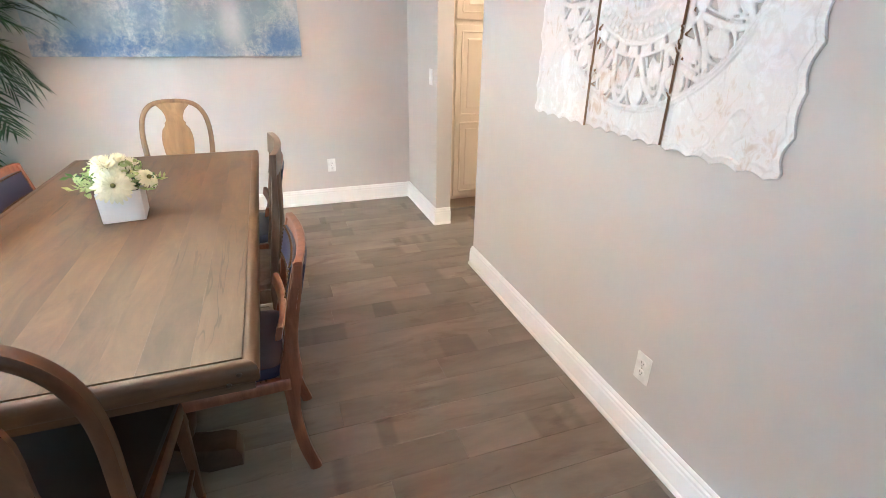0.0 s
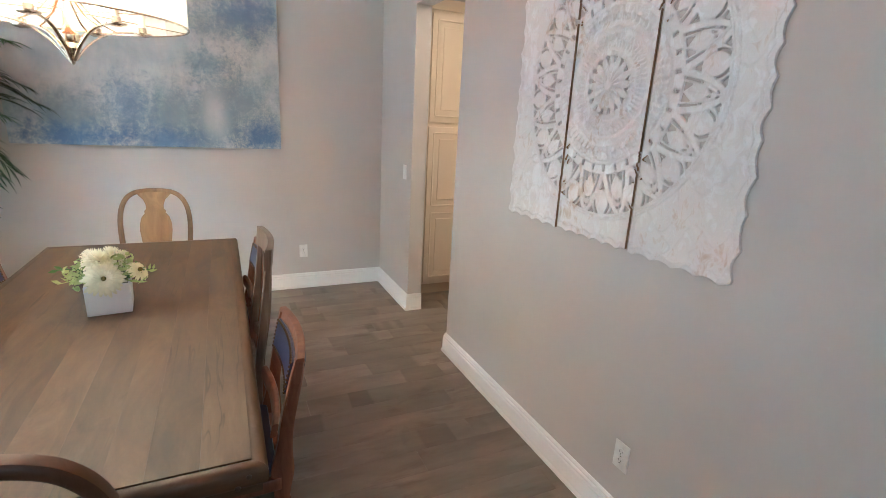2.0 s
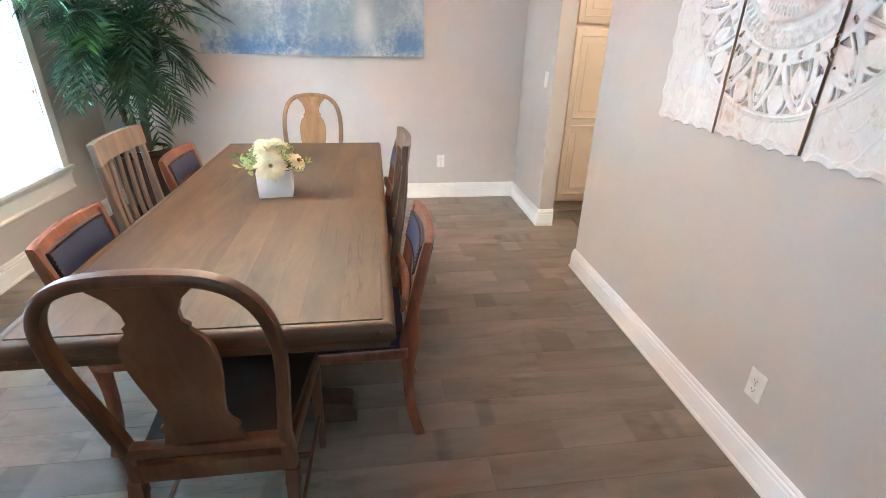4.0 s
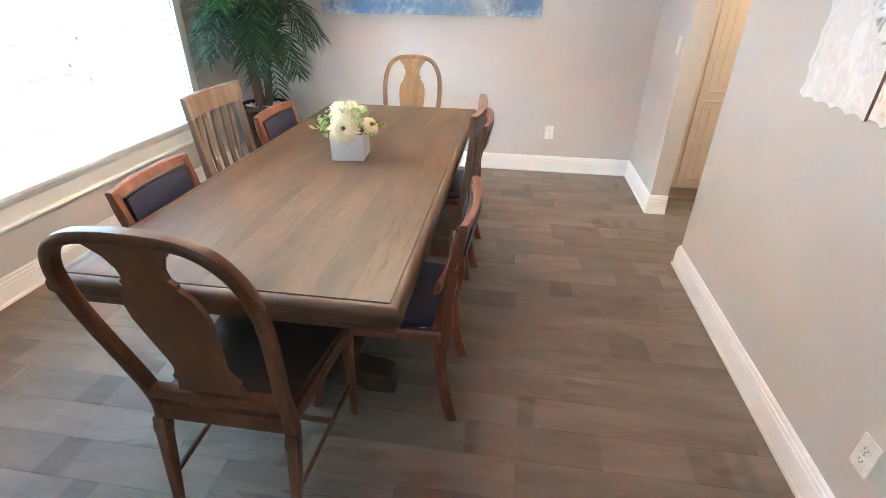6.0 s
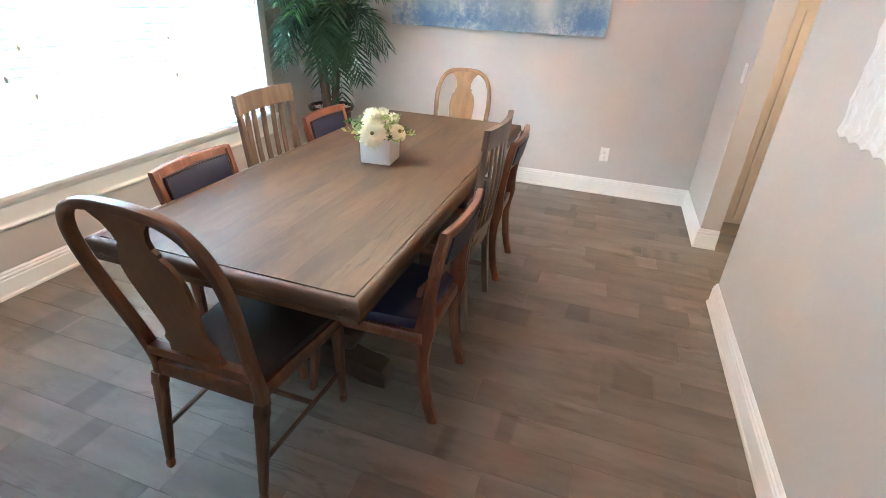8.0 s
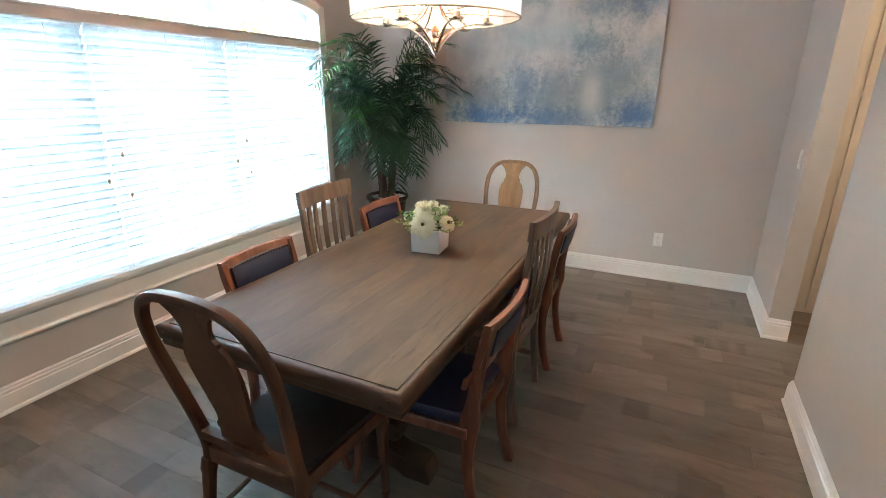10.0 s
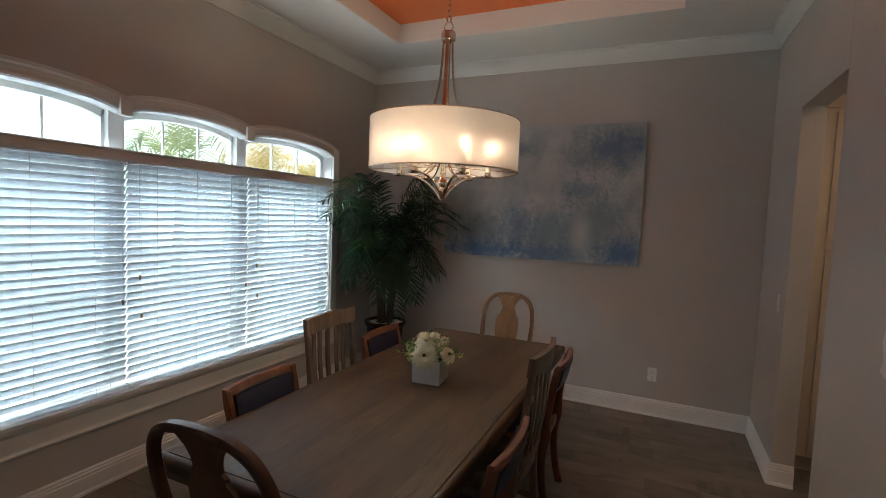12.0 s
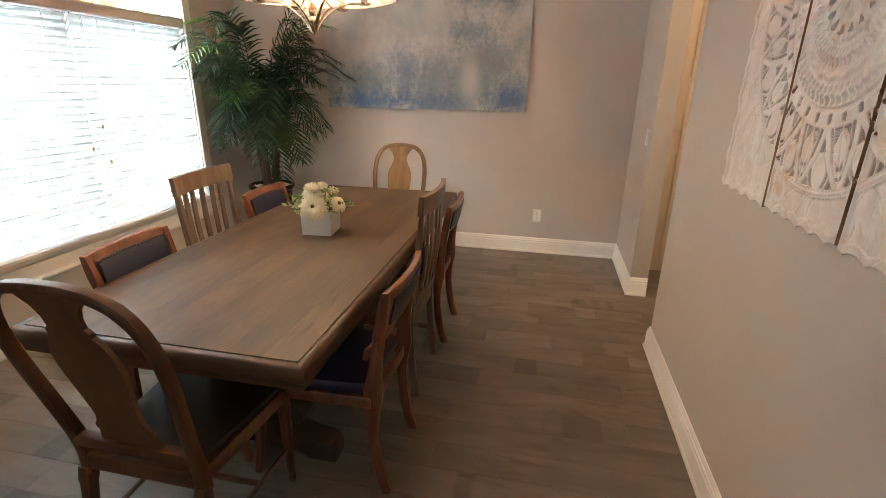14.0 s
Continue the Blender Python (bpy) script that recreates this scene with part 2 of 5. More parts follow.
def painting_material():
    """Abstract canvas: pale clouds with teal-grey and deep blue washes that run down in streaks."""
    m, n, l, p = nodes_of("abstract_blue_canvas")
    tc = n.new("ShaderNodeTexCoord")
    v = coords(n, l, (1.0, 1.0, 1.1))
    cloud = tex(n, l, v, 2.6, 4, 0.55, 0.3)
    drip = tex(n, l, coords(n, l, (1.5, 1, 0.9)), 5, 8, 0.72, 0.5)
    grit = tex(n, l, v, 26, 6, 0.7, 0.6)
    base = ramp(n, [(0.30, (0.36, 0.42, 0.455)), (0.46, (0.47, 0.505, 0.51)), (0.58, (0.55, 0.565, 0.545)), (0.75, (0.63, 0.625, 0.585))])
    l.new(cloud, base.inputs["Fac"])
    col = base.outputs["Color"]

    def math_node(op, a, b, c=None):
        k = n.new("ShaderNodeMath")
        k.operation = op
        for sock, val in zip(k.inputs, (a, b, c)):
            if isinstance(val, (int, float)):
                sock.default_value = val
            elif val is not None:
                l.new(val, sock)
        return k.outputs[0]
    rough = math_node("ADD", math_node("MULTIPLY", drip, 1.5), math_node("MULTIPLY_ADD", grit, 1.5, -1.50))
    deep, teal, pale = (0.105, 0.190, 0.365), (0.175, 0.255, 0.315), (0.64, 0.64, 0.61)
    # middle (x, z), half sizes, strength, colour
    for x, z, w, h, k, c in ((0.60, -0.26, 0.32, 0.34, 0.75, teal), (0.62, 0.38, 0.40, 0.22, 0.85, teal), (0.70, 0.42, 0.24, 0.15, 0.50, deep), (0.40, 0.03, 0.22, 0.12, 0.80, teal), (-0.15, 0.40, 0.22, 0.10, 0.70, teal), (0.12, -0.38, 0.42, 0.30, 0.70, teal),
                             (-0.18, -0.32, 0.18, 0.26, 0.50, deep), (-0.55, -0.42, 0.34, 0.24, 0.70, teal), (-0.55, -0.555, 0.40, 0.11, 0.95, deep), (0.10, -0.56, 0.50, 0.10, 0.72, deep), (0.80, -0.52, 0.22, 0.16, 0.95, deep), (0.42, -0.36, 0.10, 0.20, 0.70, pale)):
        off, sc = n.new("ShaderNodeVectorMath"), n.new("ShaderNodeVectorMath")
        off.operation, off.inputs[1].default_value = "SUBTRACT", (x, 0, z)
        sc.operation, sc.inputs[1].default_value = "MULTIPLY", (1 / w, 0, 1 / h)
        ln = n.new("ShaderNodeVectorMath")
        ln.operation = "LENGTH"
        l.new(tc.outputs["Object"], off.inputs[0])
        l.new(off.outputs[0], sc.inputs[0])
        l.new(sc.outputs[0], ln.inputs[0])
        mr = n.new("ShaderNodeMapRange")
        mr.interpolation_type = "SMOOTHSTEP"
        mr.inputs["From Min"].default_value, mr.inputs["From Max"].default_value = 1.35, 0.10
        mr.inputs["To Min"].default_value, mr.inputs["To Max"].default_value = 0.0, k
        l.new(math_node("ADD", ln.outputs["Value"], rough), mr.inputs["Value"])
        col = mixed(n, l, "MIX", mr.outputs["Result"], col, c)
    wash = ramp(n, [(0.35, (0.90, 0.91, 0.92)), (0.65, (1.08, 1.07, 1.06))])
    l.new(drip, wash.inputs["Fac"])
    col = mixed(n, l, "MULTIPLY", 0.8, col, wash.outputs["Color"])
    l.new(col, p.inputs["Base Color"])
    p.inputs["Roughness"].default_value = 0.6
    bump(n, l, tex(n, l, v, 240, 3), p, 0.4, 0.0008)
    return m


CANVAS = painting_material()


def whitewash_material():
    m, n, l, p = nodes_of("whitewashed_carved_wood")
    v = coords(n, l, (1, 1.2, 0.8))
    c = ramp(n, [(0.44, (0.80, 0.795, 0.78)), (0.52, (0.72, 0.69, 0.66)), (0.58, (0.75, 0.725, 0.70)), (0.68, (0.60, 0.50, 0.41))])
    a = n.new("ShaderNodeMath")
    a.operation = "MULTIPLY_ADD"
    a.inputs[1].default_value = 0.55
    l.new(tex(n, l, v, 21, 5, 0.65, 1.0), a.inputs[0])
    big = n.new("ShaderNodeMath")
    big.operation, big.inputs[1].default_value = "MULTIPLY", 0.50
    l.new(tex(n, l, v, 3.4, 4), big.inputs[0])
    l.new(big.outputs[0], a.inputs[2])
    l.new(a.outputs[0], c.inputs["Fac"])
    l.new(c.outputs["Color"], p.inputs["Base Color"])
    p.inputs["Roughness"].default_value = 0.75
    bump(n, l, tex(n, l, coords(n, l, (1, 1.0, 0.5)), 48, 4, 0.6, 1.2), p, 0.35, 0.0022)
    return m


WASH = whitewash_material()

# ---- mesh helpers ----


def thing(name, at=None, label="", category="", group="", kind=""):
    ob = new(name)
    ob.empty_display_size = 0.1
    ob.matrix_world = at or Matrix()
    return tagged(ob, label, category, group, kind)


def to_object(name, bm, material, smooth=False):
    bmesh.ops.recalc_face_normals(bm, faces=bm.faces)
    me = bpy.data.meshes.new(name)
    bm.to_mesh(me)
    bm.free()
    for mt in material if isinstance(material, (list, tuple)) else [material]:
        me.materials.append(mt)
    if smooth:
        me.polygons.foreach_set("use_smooth", [True] * len(me.polygons))
        me.set_sharp_from_angle(angle=radians(40))
    return new(name, me)


def part(name, bm, material, parent, label="", smooth=True):
    ob = to_object(name, bm, material, smooth)
    ob.parent = parent
    return tagged(ob, label)


def solid(name, bm, material, label="", category="", kind="structure", smooth=False, group=""):
    return tagged(to_object(name, bm, material, smooth), label, category, group, kind)


def box(x0, y0, z0, x1, y1, z1, bevel=0.0, bm=None, segs=2):
    bm = bm or bmesh.new()
    m = Matrix.LocRotScale(((x0 + x1) / 2, (y0 + y1) / 2, (z0 + z1) / 2), None, (x1 - x0, y1 - y0, z1 - z0))
    vs = bmesh.ops.create_cube(bm, size=1, matrix=m)["verts"]
    if bevel:
        es = {e for v in vs for e in v.link_edges}
        bmesh.ops.bevel(bm, geom=list(es), offset=bevel, segments=segs, affect="EDGES", profile=0.6)
    return bm


def prism(outline, lo, hi, axis="y", bevel=0.0, bm=None):
    """A flat outline, thick along one axis. Outline points are the other two axes in x, y, z order."""
    bm = bm or bmesh.new()
    k = "xyz".index(axis)

    def at(p, d):
        q = list(p)
        q.insert(k, d)
        return q
    lower = [bm.verts.new(at(p, lo)) for p in outline]
    upper = [bm.verts.new(at(p, hi)) for p in outline]
    f0, f1 = bm.faces.new(lower), bm.faces.new(upper[::-1])
    m = len(outline)
    for i in range(m):
        bm.faces.new((lower[i], lower[(i + 1) % m], upper[(i + 1) % m], upper[i]))
    if bevel:
        es = set(f0.edges) | set(f1.edges)
        bmesh.ops.bevel(bm, geom=list(es), offset=bevel, segments=2, affect="EDGES", profile=0.6)
    return bm


def spline(points, steps=6):
    """A smooth line through the points."""
    ps = [Vector(p) for p in points]
    ps = [ps[0] * 2 - ps[1]] + ps + [ps[-1] * 2 - ps[-2]]
    out = []
    for a, b, c, d in zip(ps, ps[1:], ps[2:], ps[3:]):
        for i in range(steps):
            t = i / steps
            out.append(0.5 * (2 * b + (c - a) * t + (2 * a - 5 * b + 4 * c - d) * t * t + (3 * b - a - 3 * c + d) * t ** 3))
    return out + [ps[-2].copy()]


def sweep(line, size, side=(1, 0, 0), bm=None, corner=0.35, segs=8, closed=False):
    """A rounded bar along a line. size: (w, d) or a function of 0..1; w lies along side."""
    bm = bm or bmesh.new()
    line = [Vector(p) for p in line]
    rings, m = [], len(line)
    for i, p in enumerate(line):
        if closed:
            tan = line[(i + 1) % m] - line[i - 1]
        else:
            tan = line[min(i + 1, m - 1)] - line[max(i - 1, 0)]
        tan.normalize()
        s = Vector(side)
        s = (s - tan * s.dot(tan))
        if s.length < 1e-3:
            s = tan.orthogonal()
        s.normalize()
        u = tan.cross(s)
        w, d = size(i / (m - 1)) if callable(size) else size
        ring = []
        for k in range(segs):
            a = 2 * math.pi * (k + 0.5) / segs
            ca, sa = math.cos(a), math.sin(a)
            e = corner
            x = math.copysign(abs(ca) ** e, ca) * w / 2
            y = math.copysign(abs(sa) ** e, sa) * d / 2
            ring.append(bm.verts.new(p + s * x + u * y))
        rings.append(ring)
    pairs = list(zip(rings, rings[1:])) + ([(rings[-1], rings[0])] if closed else [])
    for a, b in pairs:
        for k in range(segs):
            bm.faces.new((a[k], a[(k + 1) % segs], b[(k + 1) % segs], b[k]))
    if not closed:
        bm.faces.new(rings[0])
        bm.faces.new(rings[-1][::-1])
    return bm


def lathe(profile, segs=24, centre=(0, 0, 0), bm=None):
    """Turns a profile of (radius, height) round the vertical."""
    bm = bm or bmesh.new()
    rings = []
    for r, z in profile:
        if r < 1e-5:
            rings.append([bm.verts.new((centre[0], centre[1], centre[2] + z))])
        else:
            rings.append([bm.verts.new((centre[0] + r * math.cos(2 * math.pi * k / segs), centre[1] + r * math.sin(2 * math.pi * k / segs), centre[2] + z)) for k in range(segs)])
    for a, b in zip(rings, rings[1:]):
        for k in range(segs):
            q = [a[k % len(a)], a[(k + 1) % len(a)], b[(k + 1) % len(b)], b[k % len(b)]]
            q = list(dict.fromkeys(q))
            if len(q) > 2:
                bm.faces.new(q)
    return bm


def moulding(profile, p0, p1, out, bm=None, cut0=0.0, cut1=0.0):
    """A straight run of trim. profile: (distance from wall, height); out: the wall's normal; cut: how far mitres run on per unit of depth."""
    bm = bm or bmesh.new()
    p0, p1, out = Vector(p0), Vector(p1), Vector(out)
    along = (p1 - p0).normalized()
    a = [bm.verts.new(p0 + out * d - along * d * cut0 + Vector((0, 0, h))) for d, h in profile]
    b = [bm.verts.new(p1 + out * d + along * d * cut1 + Vector((0, 0, h))) for d, h in profile]
    m = len(profile)
    for i in range(m):
        bm.faces.new((a[i], a[(i + 1) % m], b[(i + 1) % m], b[i]))
    bm.faces.new(a)
    bm.faces.new(b[::-1])
    return bm


# ---- the room's shell ----
LEFT, RIGHT, FAR, NEAR, CEILING = -2.385, 1.24, 4.715, -2.9, 3.14
T, TR = 0.17, 0.125
OPEN0, OPEN1, OPENZ = 3.095, 3.90, 2.41
WIN0, WIN1, SILL, SPRING = 1.095, 3.985, 0.525, 2.165
POST1, POST2 = 2.047, 2.967
BAYS = [(WIN0, POST1 - 0.022), (POST1 + 0.022, POST2 - 0.022), (POST2 + 0.022, WIN1)]


def arch_height(y):
    """Height of the window opening over y: three shallow arches."""
    for a, b in ((WIN0, POST1), (POST1, POST2), (POST2, WIN1)):
        if a <= y <= b:
            u = (2 * y - a - b) / (b - a)
            return SPRING + 0.085 * math.sqrt(max(0.0, 1 - u * u * 0.98)) - 0.012
    return SPRING


solid("wall_far", box(LEFT - T, FAR, 0, 3.3, FAR + T, CEILING + 0.3), WALL, "greige painted dining room wall", "wall")
solid("wall_right", box(RIGHT, NEAR, 0, RIGHT + TR, OPEN0, CEILING, 0.003), WALL, "greige painted wall beside the passage opening", "wall")
solid("wall_stub", box(RIGHT, OPEN1, 0, RIGHT + TR, FAR - 0.002, CEILING, 0.003), WALL, "short greige wall between opening and corner", "wall")
solid("wall_lintel", box(RIGHT, OPEN0, OPENZ, RIGHT + TR, OPEN1, CEILING), WALL, "greige wall above the passage opening", "wall")
solid("wall_near", box(LEFT - T, NEAR - T, 0, 3.3, NEAR, CEILING + 0.3), WALL, "plain greige wall closing the hall", "wall")

bm = box(LEFT - T, NEAR, 0, LEFT, FAR, SILL - 0.02)
box(LEFT - T, NEAR, SILL - 0.02, LEFT, WIN0, CEILING, bm=bm)
box(LEFT - T, WIN1, SILL - 0.02, LEFT, FAR, CEILING, bm=bm)
ys = [WIN0 + (WIN1 - WIN0) * i / 90 for i in range(91)]
prism([(y, arch_height(y)) for y in ys] + [(WIN1, CEILING), (WIN0, CEILING)], LEFT - T, LEFT, "x", bm=bm)
solid("wall_window", bm, WALL, "greige wall with a wide triple-arched window", "wall")

# passage behind the opening
solid("wall_passage_end", box(3.1, NEAR, 0, 3.1 + T, FAR, CEILING), WALL, "plain greige wall at the passage's end", "wall")
solid("wall_passage_side", box(RIGHT + TR, 2.2 - T, 0, 3.1, 2.2, CEILING), WALL, "plain greige wall of the passage", "wall")
solid("ceiling_passage", box(RIGHT + TR, 2.2, 2.75, 3.1, FAR, 2.85), CEIL, "white painted passage ceiling", "ceiling")

# ceiling with a recessed orange tray
TX0, TX1, TY0, TY1 = -1.70, 0.55, -0.6, 4.0
bm = box(LEFT - T, NEAR, CEILING, TX0, FAR, CEILING + 0.12)
box(TX1, NEAR, CEILING, RIGHT + T, FAR, CEILING + 0.12, bm=bm)
box(TX0, NEAR, CEILING, TX1, TY0, CEILING + 0.12, bm=bm)
box(TX0, TY1, CEILING, TX1, FAR, CEILING + 0.12, bm=bm)
solid("ceiling", bm, CEIL, "white painted ceiling border round the tray", "ceiling")
bm = bmesh.new()
for x0, y0, x1, y1 in ((TX0 - 0.02, TY0, TX0 + 0.004, TY1), (TX1 - 0.004, TY0, TX1 + 0.02, TY1), (TX0, TY0 - 0.02, TX1, TY0 + 0.004), (TX0, TY1 - 0.004, TX1, TY1 + 0.02)):
    box(x0, y0, CEILING + 0.006, x1, y1, CEILING + 0.165, bm=bm)
solid("ceiling_tray_fascia", bm, CEIL, "white vertical edge of the recessed tray", "ceiling")
solid("ceiling_tray", box(TX0 - 0.1, TY0 - 0.1, CEILING + 0.165, TX1 + 0.1, TY1 + 0.1, CEILING + 0.22), ORANGE, "glossy orange painted recessed tray ceiling", "ceiling")

# crown, baseboard
CROWN = [(0, -0.115), (0.012, -0.115), (0.016, -0.10), (0.026, -0.092), (0.034, -0.07), (0.052, -0.045), (0.076, -0.028), (0.084, -0.022), (0.086, -0.012), (0.10, -0.010), (0.10, -0.001), (0, -0.001)]
for nm, p0, p1, out in (("crown_far", (LEFT, FAR, CEILING), (RIGHT, FAR, CEILING), (0, -1, 0)), ("crown_window", (LEFT, NEAR, CEILING), (LEFT, FAR, CEILING), (1, 0, 0)),
                        ("crown_right", (RIGHT, NEAR, CEILING), (RIGHT, FAR, CEILING), (-1, 0, 0))):
    solid(nm, moulding(CROWN, p0, p1, out), TRIM, "white crown moulding under the ceiling", "trim", smooth=True)
BASE = [(0, 0), (0.024, 0), (0.024, 0.012), (0.021, 0.018), (0.017, 0.022), (0.017, 0.098), (0.013, 0.104), (0.015, 0.110), (0.015, 0.118), (0.009, 0.124), (0.010, 0.132), (0.004, 0.142), (0, 0.142)]
for nm, p0, p1, out, c0, c1 in (("baseboard_far", (LEFT, FAR, 0), (RIGHT, FAR, 0), (0, -1, 0), 0, 0), ("baseboard_window", (LEFT, NEAR, 0), (LEFT, FAR, 0), (1, 0, 0), 0, 0),
                                ("baseboard_right", (RIGHT, NEAR, 0), (RIGHT, OPEN0, 0), (-1, 0, 0), 0, 1), ("baseboard_stub", (RIGHT, OPEN1, 0), (RIGHT, FAR, 0), (-1, 0, 0), 1, 0),
                                ("baseboard_jamb", (RIGHT, OPEN1, 0), (RIGHT + TR, OPEN1, 0), (0, -1, 0), 1, 0), ("baseboard_wall_end", (RIGHT, OPEN0, 0), (RIGHT + TR, OPEN0, 0), (0, 1, 0), 1, 0)):
    solid(nm, moulding(BASE, p0, p1, out, cut0=c0, cut1=c1), TRIM, "white moulded baseboard along the wall", "baseboard")

# ---- the window ----
CASING = 0.085
solid("window_stool", box(LEFT - 0.10, WIN0 - 0.11, SILL - 0.02, LEFT + 0.045, WIN1 + 0.11, SILL + 0.006, 0.006), TRIM, "white window stool under the blinds", "window sill")
APRON = [(0, 0), (0.010, 0), (0.020, 0.006), (0.022, 0.016), (0.016, 0.026), (0.014, 0.034), (0.014, 0.112), (0.020, 0.120), (0.030, 0.134), (0.034, 0.150), (0, 0.150)]
solid("window_apron", moulding(APRON, (LEFT, WIN0 - 0.09, SILL - 0.172), (LEFT, WIN1 + 0.09, SILL - 0.172), (1, 0, 0)), TRIM, "white moulded apron below the window stool", "trim")


def casing_sweep(line, name, label):
    """Stepped casing whose inner edge follows a line (y, z) up the wall."""
    bm = bmesh.new()
    prof = [(0, 0), (0, 0.014), (0.012, 0.018), (0.03, 0.016), (0.055, 0.020), (0.066, 0.028), (0.085, 0.028), (0.085, 0)]
    rows = []
    for i, (y, z) in enumerate(line):
        y0, z0 = line[max(0, i - 1)]
        y1, z1 = line[min(len(line) - 1, i + 1)]
        t = Vector((y1 - y0, z1 - z0)).normalized()
        nrm = Vector((-t.y, t.x))
        rows.append([bm.verts.new((LEFT + d, y + nrm.x * w, z + nrm.y * w)) for w, d in prof])
    for a, b in zip(rows, rows[1:]):
        for k in range(len(prof) - 1):
            bm.faces.new((a[k], a[k + 1], b[k + 1], b[k]))
    bm.faces.new(rows[0])
    bm.faces.new(rows[-1][::-1])
    return solid(name, bm, TRIM, label, "trim")


for i, (a, b) in enumerate(((WIN0, POST1), (POST1, POST2), (POST2, WIN1))):
    e0, e1 = (0.0 if i == 0 else 0.03), (0.0 if i == 2 else 0.03)
    casing_sweep([(a + e0 + (b - a - e0 - e1) * k / 24, arch_height(a + e0 + (b - a - e0 - e1) * k / 24)) for k in range(25)], "window_casing_arch_%d" % (i + 1), "white moulded arched window casing")
for i, y in enumerate((POST1, POST2)):
    solid("window_keystone_%d" % (i + 1), box(LEFT, y - 0.036, SPRING - 0.012, LEFT + 0.036, y + 0.036, SPRING + 0.088, 0.005), TRIM, "white block between two casing arches", "trim")
solid("window_casing_right", moulding([(0, 0), (0.026, 0), (0.026, 0.06), (0, 0.06)], (LEFT, WIN1, SILL), (LEFT, WIN1 + 0.07, SILL), (1, 0, 0), box(LEFT, WIN1 + 0.004, SILL + 0.06, LEFT + 0.022, WIN1 + 0.085, 2.24, 0.004)), TRIM, "white straight window casing", "trim")
solid("window_casing_left", box(LEFT, WIN0 - 0.085, SILL + 0.006, LEFT + 0.022, WIN0 - 0.004, 2.24, 0.004), TRIM, "white straight window casing", "trim")

XG = LEFT - 0.125
bm = bmesh.new()
for (ya, za), (yb, zb) in zip([(y, arch_height(y)) for y in ys], [(y, arch_height(y)) for y in ys[1:]]):
    vs = [bm.verts.new(c) for c in ((LEFT - T, ya, za - 0.006), (LEFT - T, yb, zb - 0.006), (LEFT + 0.002, yb, zb - 0.006), (LEFT + 0.002, ya, za - 0.006))]
    bm.faces.new(vs)
solid("window_reveal", bm, TRIM, "white arched reveal inside the window opening", "trim")
for i, (a, b) in enumerate(BAYS):
    win = thing("window_%d" % (i + 1), pose(0, 0, 0), "white framed arched window with narrow muntins", "window", kind="structure")
    lo, mid = SILL, 1.915
    bm = bmesh.new()
    n_arc = 24
    arc = [(a + (b - a) * k / n_arc, arch_height(a + (b - a) * k / n_arc)) for k in range(n_arc + 1)]
    inner = [((a + b) / 2 + (y - (a + b) / 2) * (1 - 0.09 / (b - a)), z - 0.04) for y, z in arc]
    for k in range(n_arc):
        prism([arc[k], arc[k + 1], inner[k + 1], inner[k]], XG - 0.025, XG + 0.025, "x", bm=bm)
    box(XG - 0.025, a, lo, XG + 0.025, a + 0.045, arch_height(a), bm=bm)
    box(XG - 0.025, b - 0.045, lo, XG + 0.025, b, arch_height(b), bm=bm)
    box(XG - 0.025, a + 0.045, lo, XG + 0.025, b - 0.045, lo + 0.05, bm=bm)
    box(XG - 0.03, a + 0.045, mid - 0.03, XG + 0.03, b - 0.045, mid + 0.03, bm=bm)
    part("window_frame", bm, TRIM, win, smooth=False)
    for k in (1, 2):
        y = a + 0.045 + (b - a - 0.09) * k / 3
        part("muntin", box(XG - 0.008, y - 0.007, mid + 0.03, XG + 0.008, y + 0.007, arch_height(y) - 0.03), TRIM, win, smooth=False)
    for z0, z1 in ((lo + 0.05, mid - 0.03), (mid + 0.03, SPRING + 0.02)):
        g = part("pane", box(XG - 0.002, a + 0.04, z0, XG + 0.002, b - 0.04, z1), GLASS, win, smooth=False)
        g.visible_shadow = False
for i, y in enumerate((POST1, POST2)):
    solid("window_mullion_%d" % (i + 1), box(XG - 0.03, y - 0.024, SILL, XG + 0.03, y + 0.024, 1.93, 0.004, bm=box(XG - 0.045, y - 0.046, 1.93, XG + 0.06, y + 0.046, arch_height(y) + 0.03, 0.004)), TRIM, "white post between two windows", "window frame")

# blinds: three wide, tilted slats
BLX, PITCH, TOPZ = LEFT - 0.022, 0.0452, 1.893


def slat_mesh(length):
    bm = bmesh.new()
    sec = [(-0.025, 0.0), (-0.012, 0.0026), (0.0, 0.0034), (0.012, 0.0026), (0.025, 0.0), (0.012, 0.0002), (0.0, 0.0010), (-0.012, 0.0002)]
    a = [bm.verts.new((x, -length / 2, z)) for x, z in sec]
    b = [bm.verts.new((x, length / 2, z)) for x, z in sec]
    for k in range(len(sec)):
        q = (k + 1) % len(sec)
        bm.faces.new((a[k], a[q], b[q], b[k]))
    bm.faces.new(a)
    bm.faces.new(b[::-1])
    bmesh.ops.recalc_face_normals(bm, faces=bm.faces)
    me = bpy.data.meshes.new("slat")
    bm.to_mesh(me)
    bm.free()
    me.materials.append(BLINDM)
    return me


